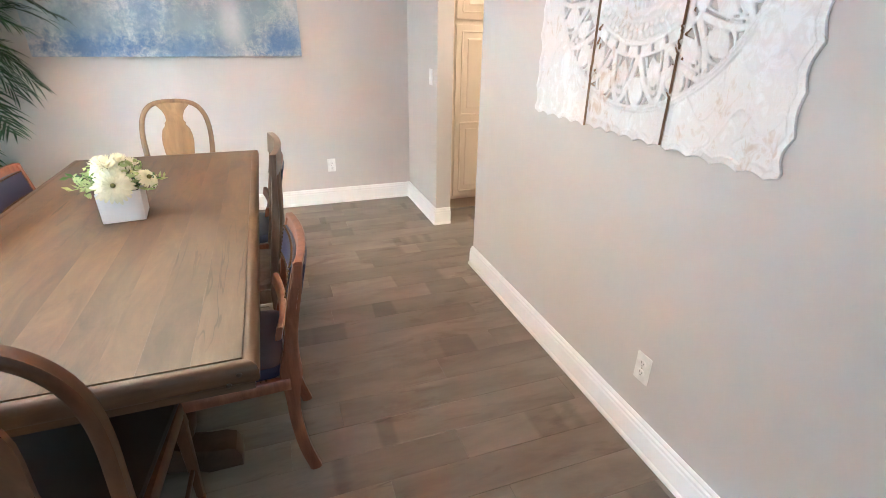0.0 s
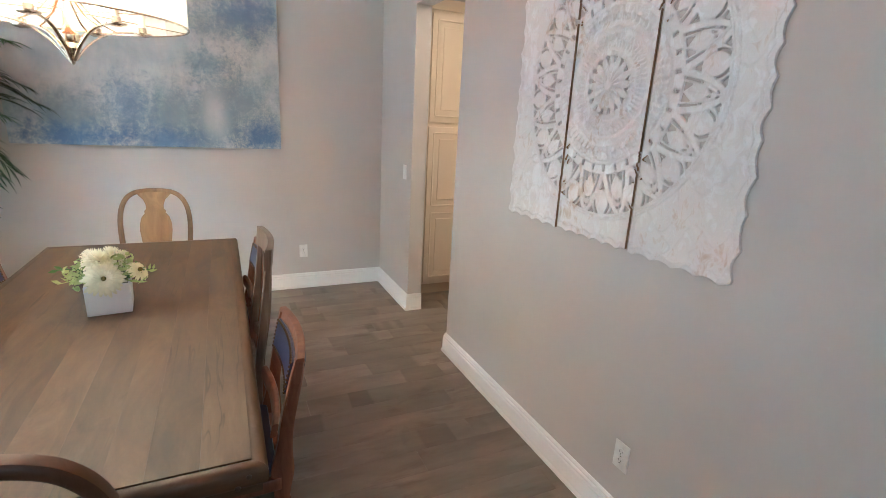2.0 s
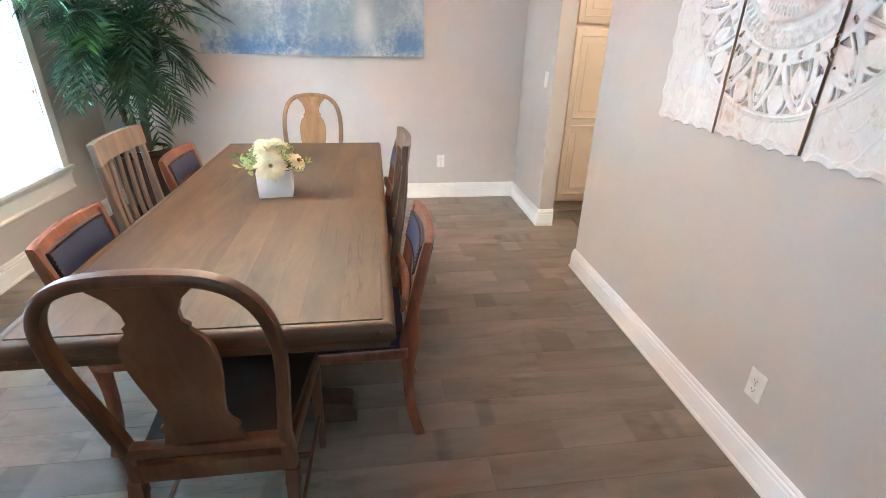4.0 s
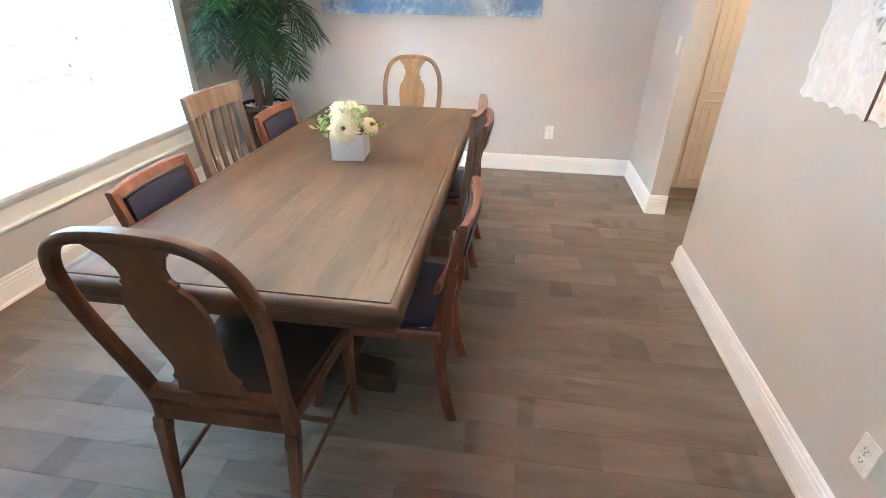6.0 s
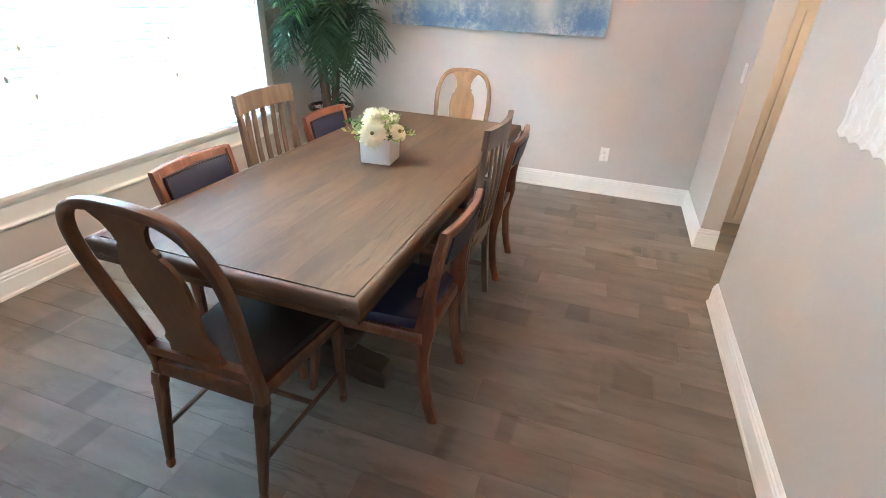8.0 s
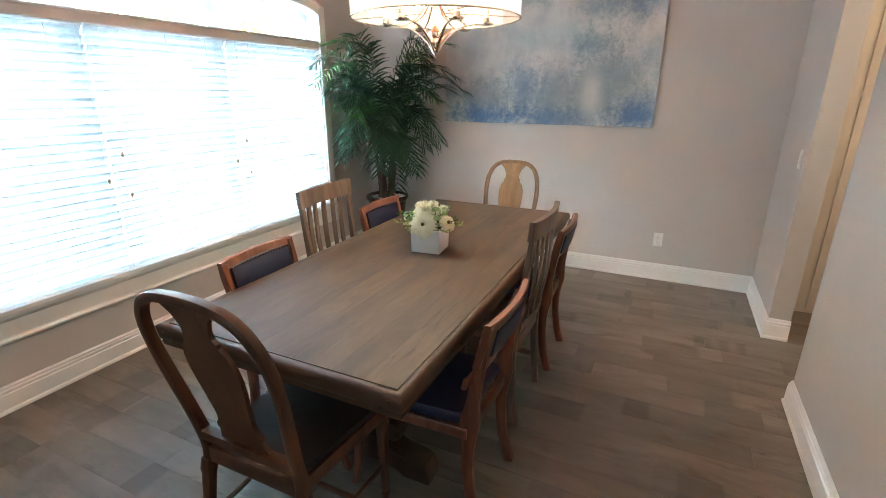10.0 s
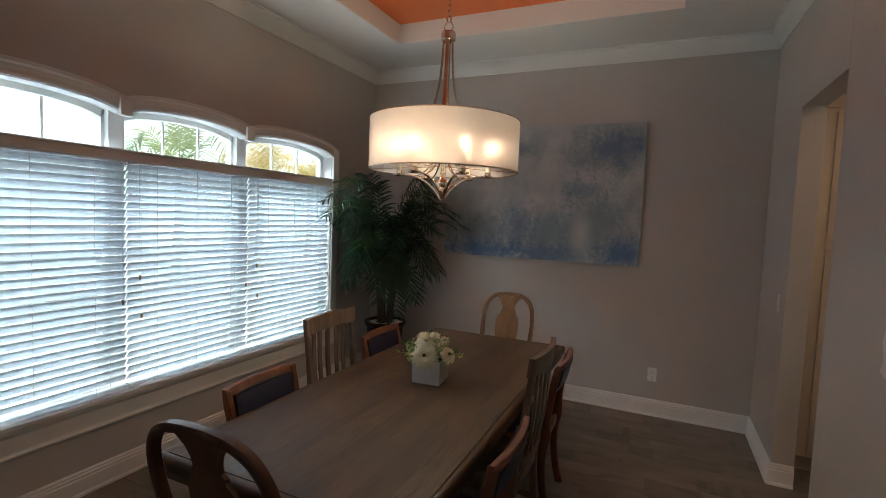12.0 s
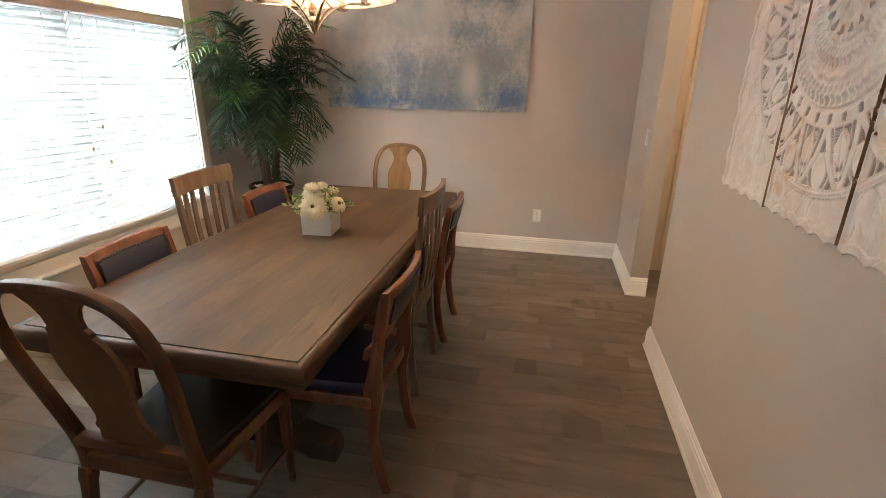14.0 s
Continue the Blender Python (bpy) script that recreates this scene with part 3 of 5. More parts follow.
rng = random.Random(4)
for a, b in ((WIN0 + 0.01, POST1 + 0.021), (POST1 + 0.031, POST2 + 0.024), (POST2 + 0.034, WIN1 - 0.015)):
    blind = thing("window_blind", pose(BLX, (a + b) / 2, 0), "white wooden venetian blind, lowered and half closed", "blind", "blinds in the window")
    me = slat_mesh(b - a)
    count = int((TOPZ - SILL - 0.045) / PITCH)
    for k in range(count):
        s = new("slat", me)
        s.parent = blind
        s.matrix_basis = pose(rng.uniform(-0.001, 0.001), 0, TOPZ - 0.03 - k * PITCH, rng.uniform(-0.12, 0.12), -57 + rng.uniform(-1.5, 1.5), 0)
    half = (b - a) / 2
    part("bottom_rail", box(-0.024, -half, SILL + 0.008, 0.024, half, SILL + 0.030, 0.004), BLINDM, blind)
    part("head_rail", box(-0.028, -half, TOPZ - 0.012, 0.028, half, TOPZ + 0.03), BLINDM, blind)
    for u in (-0.62, 0.0, 0.62):
        for d in (-0.024, 0.026):
            part("ladder_cord", sweep([(d, u * half, SILL + 0.03), (d, u * half, TOPZ)], (0.0028, 0.0028), bm=None, segs=5, corner=1), CORD, blind)
    for u, z in ((-0.88, 1.22), (-0.86, 0.98), (0.92, 1.08)):
        cord = part("pull_cord", sweep([(0.034, u * half, TOPZ), (0.036, u * half, z)], (0.002, 0.002), segs=5, corner=1), CORD, blind)
        part("tassel", lathe([(0, 0.0), (0.006, 0.0), (0.008, -0.012), (0.005, -0.03), (0, -0.03)], 8, (0.036, u * half, z)), TASSEL, cord)
VAL = [(0, 0), (0.014, 0), (0.018, 0.008), (0.018, 0.05), (0.024, 0.058), (0.024, 0.068), (0, 0.068)]
tagged(solid("blind_valance", moulding(VAL, (LEFT - 0.006, WIN0 + 0.004, TOPZ), (LEFT - 0.006, WIN1 - 0.004, TOPZ), (1, 0, 0)), TRIM, "white moulded valance over the blinds", "valance"), kind="structure")

# ---- passage: tall pantry cabinet ----
PX0, PX1, PY = RIGHT + TR + 0.006, 2.55, 4.205
pantry = thing("pantry_cabinet", pose(PX0, PY, 0), "tall cream painted pantry cabinet with raised panel doors", "cabinet")
part("body", box(0, 0.002, 0.10, PX1 - PX0, 0.48, 2.46, 0.003), CREAM, pantry)
part("toe_kick", box(0, 0.03, 0, PX1 - PX0, 0.46, 0.10), TOEK, pantry, "tan recessed toe kick")
part("cornice", moulding([(0, 0), (0.02, 0), (0.03, 0.02), (0.055, 0.05), (0.06, 0.07), (0, 0.07)], (0, 0.002, 2.46), (PX1 - PX0, 0.002, 2.46), (0, -1, 0)), CREAM, pantry)


def raised_door(x0, x1, z0, z1, panels, parent):
    door = part("door", box(x0, -0.02, z0, x1, 0.0, z1, 0.004), CREAM, parent, "cream raised panel door")
    for a, b in panels:
        bm = bmesh.new()
        lv = []
        for inset, y in ((0.0, -0.0205), (0.006, -0.008), (0.022, -0.008), (0.050, -0.024)):
            lv.append([bm.verts.new(c) for c in ((x0 + 0.055 + inset, y, a + inset), (x1 - 0.055 - inset, y, a + inset), (x1 - 0.055 - inset, y, b - inset), (x0 + 0.055 + inset, y, b - inset))])
        for p, q in zip(lv, lv[1:]):
            for k in range(4):
                bm.faces.new((p[k], p[(k + 1) % 4], q[(k + 1) % 4], q[k]))
        bm.faces.new(lv[-1])
        # a raised bead round the panel
        for s, e in (((x0 + 0.05, a - 0.005), (x1 - 0.05, a - 0.005)), ((x0 + 0.05, b + 0.005), (x1 - 0.05, b + 0.005)), ((x0 + 0.05, a), (x0 + 0.05, b)), ((x1 - 0.05, a), (x1 - 0.05, b))):
            sweep([(s[0], -0.022, s[1]), (e[0], -0.022, e[1])], (0.012, 0.014), (0, 1, 0), bm=bm, corner=1, segs=6)
        part("panel", bm, CREAM, door, smooth=False)
    return door


for k in range(2):
    x0 = 0.125 + k * 0.52
    raised_door(x0, x0 + 0.50, 1.575, 2.43, [(1.63, 2.375)], pantry)
    raised_door(x0, x0 + 0.50, 0.13, 1.535, [(0.185, 0.775), (0.855, 1.48)], pantry)

# ---- outlets and switch ----


def outlet(m, label):
    """A duplex outlet; its plate lies in local x and z, facing -y."""
    o = thing("wall_outlet", m, label, "outlet", "wall outlets")
    part("cover_plate", box(-0.036, -0.006, -0.059, 0.036, 0, 0.059, 0.003), PLASTIC, o)
    for s in (-1, 1):
        r = part("receptacle", prism([(0.017 * math.cos(t) * (1.0 if abs(math.sin(t)) < 0.8 else 0.95), s * 0.020 + 0.0145 * math.sin(t)) for t in [2 * math.pi * i / 20 for i in range(20)]], -0.0085, -0.0055, "y"), PLASTIC, o, smooth=False)
        bm = box(-0.0075, -0.0092, s * 0.020 - 0.002, -0.0055, -0.0082, s * 0.020 + 0.007)
        box(0.0055, -0.0092, s * 0.020 - 0.001, 0.0075, -0.0082, s * 0.020 + 0.006, bm=bm)
        box(-0.002, -0.0092, s * 0.020 - 0.010, 0.002, -0.0082, s * 0.020 - 0.006, bm=bm)
        part("slots", bm, SLOT, r, smooth=False)
    part("screw", lathe([(0, 0), (0.003, 0), (0.003, 0.001), (0, 0.0014)], 8), NICKEL, o).matrix_basis = pose(0, -0.0062, 0, 90)
    return o


outlet(pose(0.505, FAR, 0.357), "white duplex outlet on the far wall")
outlet(pose(RIGHT, 1.447, 0.345, 0, 0, 90) @ pose(0, 0, 0, 0, 0, -180), "white duplex outlet low on the side wall")
sw = thing("light_switch", pose(RIGHT, 4.04, 1.165, 0, 0, -90), "white rocker light switch plate on the short wall", "switch")
part("cover_plate", box(-0.036, -0.006, -0.059, 0.036, 0, 0.059, 0.003), PLASTIC, sw)
part("rocker", box(-0.017, -0.010, -0.034, 0.017, -0.005, 0.034, 0.002), PLASTIC, sw)

# ---- dining table ----
TAB_X0, TAB_X1, TAB_Y0, TAB_Y1, TAB_Z = -1.10, -0.072, 1.342, 3.678, 0.765


def dining_table():
    cx, cy = (TAB_X0 + TAB_X1) / 2, (TAB_Y0 + TAB_Y1) / 2
    hx, hy = (TAB_X1 - TAB_X0) / 2, (TAB_Y1 - TAB_Y0) / 2
    t = thing("dining_table", pose(cx, cy, 0), "long weathered oak trestle dining table with planked top", "table")
    e = 0.037
    # moulded border: a thick rounded lip below a small step
    lip = [(e, -0.004), (e - 0.006, 0.0), (0.012, 0.0), (0.004, -0.006), (0.0, -0.016), (0.0, -0.040), (0.006, -0.054), (0.014, -0.060), (0.016, -0.082), (0.022, -0.086), (e, -0.086)]
    for sx, sy, horizontal in ((0, -1, True), (0, 1, True), (-1, 0, False), (1, 0, False)):
        bm = bmesh.new()
        ends = []
        for s in (-1, 1):
            ring = []
            for d, z in lip:
                if horizontal:
                    ring.append(bm.verts.new((s * (hx - d), sy * (hy - d), TAB_Z + z)))
                else:
                    ring.append(bm.verts.new((sx * (hx - d), s * (hy - d), TAB_Z + z)))
            ends.append(ring)
        a, b = ends
        for k in range(len(lip)):
            q = (k + 1) % len(lip)
            bm.faces.new((a[k], a[q], b[q], b[k]))
        bm.faces.new(a)
        bm.faces.new(b[::-1])
        part("border_board", bm, TABLEX if horizontal else TABLEW, t)
    rng = random.Random(7)
    xs = [-hx + e]
    while xs[-1] < hx - e - 0.17:
        xs.append(xs[-1] + rng.uniform(0.085, 0.145))
    xs.append(hx - e)
    for a, b in zip(xs, xs[1:]):
        z = TAB_Z - rng.uniform(0.0, 0.0002)
        part("top_plank", box(a + 0.0001, -hy + e + 0.0012, TAB_Z - 0.035, b - 0.0001, hy - e - 0.0012, z), TABLEW, t)
    for sx in (-1, 1):
        for d, z in ((0.045, -0.022), (0.072, -0.048)):
            peg = part("peg", lathe([(0, 0.0), (0.0065, 0.0), (0.0065, 0.004), (0.004, 0.0055), (0, 0.0055)], 12), TABLEB, t, "dark wooden peg")
            peg.matrix_basis = pose(sx * (hx - d), -hy + 0.003, TAB_Z + z, 90)
    part("apron", box(-hx + 0.11, -hy + 0.13, TAB_Z - 0.125, hx - 0.11, hy - 0.13, TAB_Z - 0.030, 0.004), TABLEB, t)
    for s in (-1, 1):
        y = s * (hy - 0.50)
        foot = [(-0.36, 0.0), (-0.36, 0.05), (-0.345, 0.085), (-0.31, 0.10), (-0.26, 0.095), (-0.20, 0.11), (-0.15, 0.15), (-0.12, 0.165), (0.12, 0.165), (0.15, 0.15), (0.20, 0.11), (0.26, 0.095),
                (0.31, 0.10), (0.345, 0.085), (0.36, 0.05), (0.36, 0.0), (0.24, 0.0), (0.20, 0.035), (0.12, 0.05), (-0.12, 0.05), (-0.20, 0.035), (-0.24, 0.0)]
        part("trestle_foot", prism(foot, y - 0.05, y + 0.05, "y", 0.006), TABLEB, t)
        col = [(-0.13, 0.165), (-0.15, 0.20), (-0.135, 0.25), (-0.095, 0.29), (-0.085, 0.36), (-0.11, 0.44), (-0.15, 0.50), (-0.15, 0.58), (0.15, 0.58), (0.15, 0.50), (0.11, 0.44), (0.085, 0.36), (0.095, 0.29), (0.135, 0.25), (0.15, 0.20), (0.13, 0.165)]
        part("trestle_column", prism(col, y - 0.04, y + 0.04, "y", 0.006), TABLEB, t)
        part("bearer", box(-0.36, y - 0.05, 0.58, 0.36, y + 0.05, TAB_Z - 0.122, 0.008), TABLEB, t)
        for sx in (-1, 1):
            sc = part("scroll", lathe([(0, -0.052), (0.03, -0.052), (0.042, -0.045), (0.045, 0.0), (0.042, 0.045), (0.03, 0.052), (0, 0.052)], 16), TABLEB, t)
            sc.matrix_basis = pose(sx * 0.185, y, 0.205, 90)
    part("stretcher", box(-0.035, -hy + 0.54, 0.22, 0.035, hy - 0.54, 0.31, 0.008), TABLEB, t)
    return t


dining_table()

# ---- chairs: each faces +y about the middle of its seat ----


def arched_chair(at, label, timber, wide=1.0, tall=1.0, bar=0.036):
    """Arched hoop back with a vase-shaped splat, leather seat, turned legs."""
    c = thing("arched_chair", at, label, "chair", "arched chairs at the table's ends")

    def lean(z):
        return -0.205 - max(0.0, z - 0.45) * 0.20 - max(0.0, z - 0.45) ** 2 * 0.04
    hoop = []
    half = [(0.203, 0.37), (0.202, 0.44), (0.204, 0.53), (0.218, 0.65), (0.233, 0.78), (0.236, 0.88), (0.222, 0.965), (0.185, 1.028), (0.13, 1.062), (0.06, 1.074)]
    for x, z in [(-x, z) for x, z in half] + [(0, 1.076)] + half[::-1]:
        hoop.append((x, lean(z), z))
    hoop = [(x * wide, y, 0.42 + (z - 0.42) * tall) for x, y, z in hoop]
    part("back_hoop", sweep(spline(hoop, 5), lambda u: (bar + 0.016 * max(0.0, abs(u - 0.5) * 2.6 - 0.45) ** 2, 0.030 + 0.012 * (abs(u - 0.5) * 2) ** 3), (0, 1, 0), corner=0.55, segs=10), timber, c)
    sp = [(0.112, 1.072), (0.092, 1.045), (0.066, 1.018), (0.053, 0.985), (0.052, 0.957), (0.064, 0.944), (0.062, 0.930), (0.082, 0.905), (0.094, 0.865), (0.096, 0.82), (0.090, 0.765), (0.080, 0.70), (0.073, 0.652), (0.072, 0.628), (0.078, 0.606), (0.090, 0.590), (0.092, 0.575), (0.086, 0.566), (0.092, 0.540), (0.104, 0.505)]
    bm = bmesh.new()
    rows = []
    for w, z in [(w * 1.04 * (0.5 + 0.5 * wide), 0.42 + (z - 0.42) * tall) for w, z in sp]:
        rows.append([bm.verts.new((sx * w, lean(z) + d, z)) for sx, d in ((-1, -0.007), (1, -0.007), (1, 0.007), (-1, 0.007))])
    for a, b in zip(rows, rows[1:]):
        for k in range(4):
            bm.faces.new((a[k], a[(k + 1) % 4], b[(k + 1) % 4], b[k]))
    bm.faces.new(rows[0])
    bm.faces.new(rows[-1][::-1])
    part("splat", bm, timber, c)
    part("shoe_rail", box(-0.198, -0.238, 0.485, 0.198, -0.203, 0.520, 0.006), timber, c)
    part("rear_rail", box(-0.195, -0.222, 0.385, 0.195, -0.196, 0.445, 0.005), timber, c)
    for s in (-1, 1):
        part("side_rail", sweep([(s * 0.192, -0.20, 0.415), (s * 0.222, 0.215, 0.415)], (0.024, 0.055), (1, 0, 0)), timber, c)
    part("front_rail", box(-0.215, 0.205, 0.388, 0.215, 0.232, 0.443, 0.005), timber, c)
    out = [(-0.185, -0.20), (0.185, -0.20), (0.232, 0.225), (0.20, 0.245), (-0.20, 0.245), (-0.232, 0.225)]
    part("seat", prism(out, 0.44, 0.468, "z", 0.012), DARKSEAT, c, "dark brown leather seat")
    def square_leg(top, foot):
        """A square leg that tapers down to a small collared foot."""
        line = [Vector(foot).lerp(Vector(top), u) for u in (0.0, 0.03, 0.07, 0.085, 0.11, 0.5, 0.86, 0.89, 0.92, 1.0)]
        wide_at = (0.022, 0.026, 0.026, 0.020, 0.025, 0.033, 0.040, 0.046, 0.044, 0.040)
        return sweep(line, lambda u: (wide_at[round(u * 9)],) * 2, (1, 0, 0), corner=0.45, segs=12)
    for s in (-1, 1):
        part("rear_leg", square_leg((s * 0.202, -0.212, 0.39), (s * 0.196, -0.275, 0.0)), timber, c)
        part("front_leg", square_leg((s * 0.214, 0.214, 0.40), (s * 0.216, 0.220, 0.0)), timber, c)
        part("stretcher", sweep([(s * 0.199, -0.245, 0.165), (s * 0.216, 0.215, 0.165)], (0.013, 0.018), (1, 0, 0)), timber, c)
    part("cross_stretcher", sweep([(-0.208, 0.02, 0.175), (0.208, 0.02, 0.175)], (0.020, 0.015), (0, 0, 1)), timber, c)
    return c


def upholstered_chair():
    """Low curved back with a nailed navy pad, sabre legs, navy seat."""
    c = thing("upholstered_chair", None, "reddish wooden dining chair with navy leather back pad and seat", "chair", "navy upholstered chairs at the table")

    def bow(x):
        return -0.312 + 0.50 * x * x

    def slab(half, z0, z1, y0, y1, crown=0.0, bevel=0.004):
        """A slab bowed round the sitter, thick from y0 to y1 in front of the bow line."""
        bm, rows, m = bmesh.new(), [], 14
        for i in range(m + 1):
            x = -half + 2 * half * i / m
            up = crown * (1 - (x / half) ** 2)
            b = bow(x)
            zm = (z0 + z1) / 2
            rake = lambda z: -(z - 0.78) * 0.22
            rows.append([bm.verts.new((x, b + y + rake(z), z)) for y, z in ((y0, z0 + bevel), (y0, z1 + up - bevel), (y0 + bevel, z1 + up), (y1 - bevel, z1 + up), (y1, z1 + up - bevel), (y1, z0 + bevel), (y1 - bevel, z0), (y0 + bevel, z0))])
        for a, b in zip(rows, rows[1:]):
            for k in range(8):
                bm.faces.new((a[k], a[(k + 1) % 8], b[(k + 1) % 8], b[k]))
        bm.faces.new(rows[0])
        bm.faces.new(rows[-1][::-1])
        return bm
    back = part("backrest", slab(0.222, 0.695, 0.862, -0.012, 0.014, 0.004), REDW, c)
    part("back_pad", slab(0.180, 0.722, 0.832, 0.013, 0.028, 0.003, 0.007), NAVY, back, "navy leather back pad")
    part("rear_pad", slab(0.170, 0.722, 0.828, -0.020, -0.011, 0.003, 0.004), NAVY, back, "navy leather pad on the rear of the back")
    bm = bmesh.new()

    def stud(x, y, z):
        bmesh.ops.create_icosphere(bm, subdivisions=1, radius=0.0055, matrix=Matrix.Translation((x, y, z)))
    for i in range(22):
        x = -0.176 + 0.352 * i / 21
        for z in (0.726, 0.829):
            stud(x, bow(x) + 0.028 - (z - 0.78) * 0.22, z)
    for i in range(1, 7):
        z = 0.726 + 0.103 * i / 7
        for x in (-0.176, 0.176):
            stud(x, bow(x) + 0.028 - (z - 0.78) * 0.22, z)
    part("nailhead_trim", bm, NAIL, back, "row of dark brass nailheads")
    for s in (-1, 1):
        x0, x1 = s * 0.190, s * 0.200
        line = spline([(x0, -0.282, 0.0), (x0, -0.252, 0.12), (x0, -0.236, 0.26), (x0, -0.238, 0.40), (x0, -0.246, 0.50), (x0, -0.264, 0.64), (s * 0.206, -0.290, 0.78), (s * 0.207, -0.304, 0.850)], 5)
        part("rear_leg", sweep(line, lambda u: (0.034, 0.042 + 0.034 * math.exp(-((u - 0.50) / 0.10) ** 2) - 0.012 * math.exp(-((u - 1.0) / 0.12) ** 2)), (1, 0, 0), corner=0.5), REDW, c)
        line = spline([(s * 0.205, 0.262, 0.0), (s * 0.205, 0.238, 0.14), (s * 0.205, 0.225, 0.30), (s * 0.205, 0.225, 0.43)], 4)
        part("front_leg", sweep(line, lambda u: (0.030 + 0.014 * u, 0.030 + 0.016 * u), (1, 0, 0), corner=0.5), REDW, c)
        part("side_rail", sweep([(s * 0.198, -0.235, 0.412), (s * 0.212, 0.22, 0.412)], (0.026, 0.046), (1, 0, 0)), REDW, c)
    part("front_rail", box(-0.20, 0.212, 0.375, 0.20, 0.238, 0.437, 0.005), REDW, c)
    part("rear_rail", box(-0.185, -0.250, 0.385, 0.185, -0.226, 0.437, 0.005), REDW, c)
    part("cross_rail", slab(0.198, 0.585, 0.632, -0.004, 0.016, 0.0), REDW, c).matrix_basis = pose(0, 0.028, 0)
    out = [(-0.170, -0.225), (0.170, -0.225), (0.192, -0.19), (0.222, 0.215), (0.195, 0.245), (-0.195, 0.245), (-0.222, 0.215), (-0.192, -0.19)]
    bm = prism(out, 0.432, 0.482, "z", 0.018)
    part("seat", bm, NAVY, c, "navy leather seat cushion")
    bm = bmesh.new()
    for s in (-1, 1):
        for i in range(24):
            u = i / 23
            bmesh.ops.create_icosphere(bm, subdivisions=1, radius=0.004, matrix=Matrix.Translation((s * (0.203 + 0.019 * u), -0.16 + 0.37 * u, 0.441)))
    for i in range(24):
        bmesh.ops.create_icosphere(bm, subdivisions=1, radius=0.004, matrix=Matrix.Translation((-0.19 + 0.38 * i / 23, 0.246, 0.441)))
    part("seat_nailhead_trim", bm, NAIL, c, "row of dark brass nailheads")
    return c


def slat_chair():
    """Tall slatted back with a bowed top rail, wooden seat, square legs."""
    c = thing("slat_back_chair", None, "grey-brown wooden dining chair with a slatted back", "chair", "slat-back chairs at the table")

    def bow(x):
        return -0.028 + 0.50 * x * x

    def rake(z):
        return -0.205 - max(0, z - 0.45) * 0.10

    def rail(z0, z1, half, thick, dz=0.0):
        bm, rows, m = bmesh.new(), [], 12
        for i in range(m + 1):
            x = -half + 2 * half * i / m
            up = dz * (1 - (x / half) ** 2)
            rows.append([bm.verts.new((x, rake(z) + bow(x) + d, z)) for d, z in ((-thick / 2, z0), (-thick / 2, z1 + up), (thick / 2, z1 + up), (thick / 2, z0))])
        for a, b in zip(rows, rows[1:]):
            for k in range(4):
                bm.faces.new((a[k], a[(k + 1) % 4], b[(k + 1) % 4], b[k]))
        bm.faces.new(rows[0])
        bm.faces.new(rows[-1][::-1])
        bmesh.ops.bevel(bm, geom=[e for e in bm.edges if len(e.link_faces) == 2 and e.calc_face_angle(0) > 1.0], offset=0.003, segments=1, affect="EDGES")
        return bm
    part("top_rail", rail(0.945, 1.032, 0.232, 0.026, 0.0), GREYW, c)
    part("lower_rail", rail(0.505, 0.55, 0.20, 0.022), GREYW, c)
    for i, w in enumerate((0.030, 0.030, 0.034, 0.030, 0.030)):
        x = (-0.142, -0.080, 0.0, 0.080, 0.142)[i]
        line = spline([(x * 0.92, rake(0.54) + bow(x * 0.92), 0.54), (x * 0.97, rake(0.73) + bow(x) - 0.012, 0.73), (x, rake(0.962) + bow(x), 0.962)], 4)
        part("slat", sweep(line, (w, 0.013), (1, 0, 0), corner=0.3), GREYW, c)
    for s in (-1, 1):
        line = spline([(s * 0.205, -0.225, 0.0), (s * 0.205, -0.205, 0.22), (s * 0.205, -0.20, 0.44), (s * 0.208, rake(0.70) - 0.004, 0.70), (s * 0.213, rake(0.965) - 0.005, 0.965)], 5)
        part("rear_leg", sweep(line, lambda u: (0.032, 0.036 - 0.014 * max(0.0, u - 0.7) / 0.3), (1, 0, 0), corner=0.35), GREYW, c)
        part("front_leg", sweep([(s * 0.208, 0.215, 0.0), (s * 0.208, 0.212, 0.42)], lambda u: (0.028 + 0.014 * u, 0.028 + 0.014 * u), (1, 0, 0), corner=0.35), GREYW, c)
        part("side_rail", box(s * 0.205 - 0.011, -0.19, 0.375, s * 0.205 + 0.011, 0.20, 0.435, 0.004), GREYW, c)
        part("stretcher", box(s * 0.205 - 0.008, -0.20, 0.16, s * 0.205 + 0.008, 0.205, 0.19, 0.004), GREYW, c)
    part("front_rail", box(-0.195, 0.20, 0.375, 0.195, 0.222, 0.435, 0.004), GREYW, c)
    part("rear_rail", box(-0.195, -0.21, 0.375, 0.195, -0.19, 0.435, 0.004), GREYW, c)
    out = [(-0.195, -0.205), (0.195, -0.205), (0.228, 0.22), (0.20, 0.245), (-0.20, 0.245), (-0.228, 0.22)]
    part("seat", prism(out, 0.434, 0.462, "z", 0.008), GREYW, c)
    return c


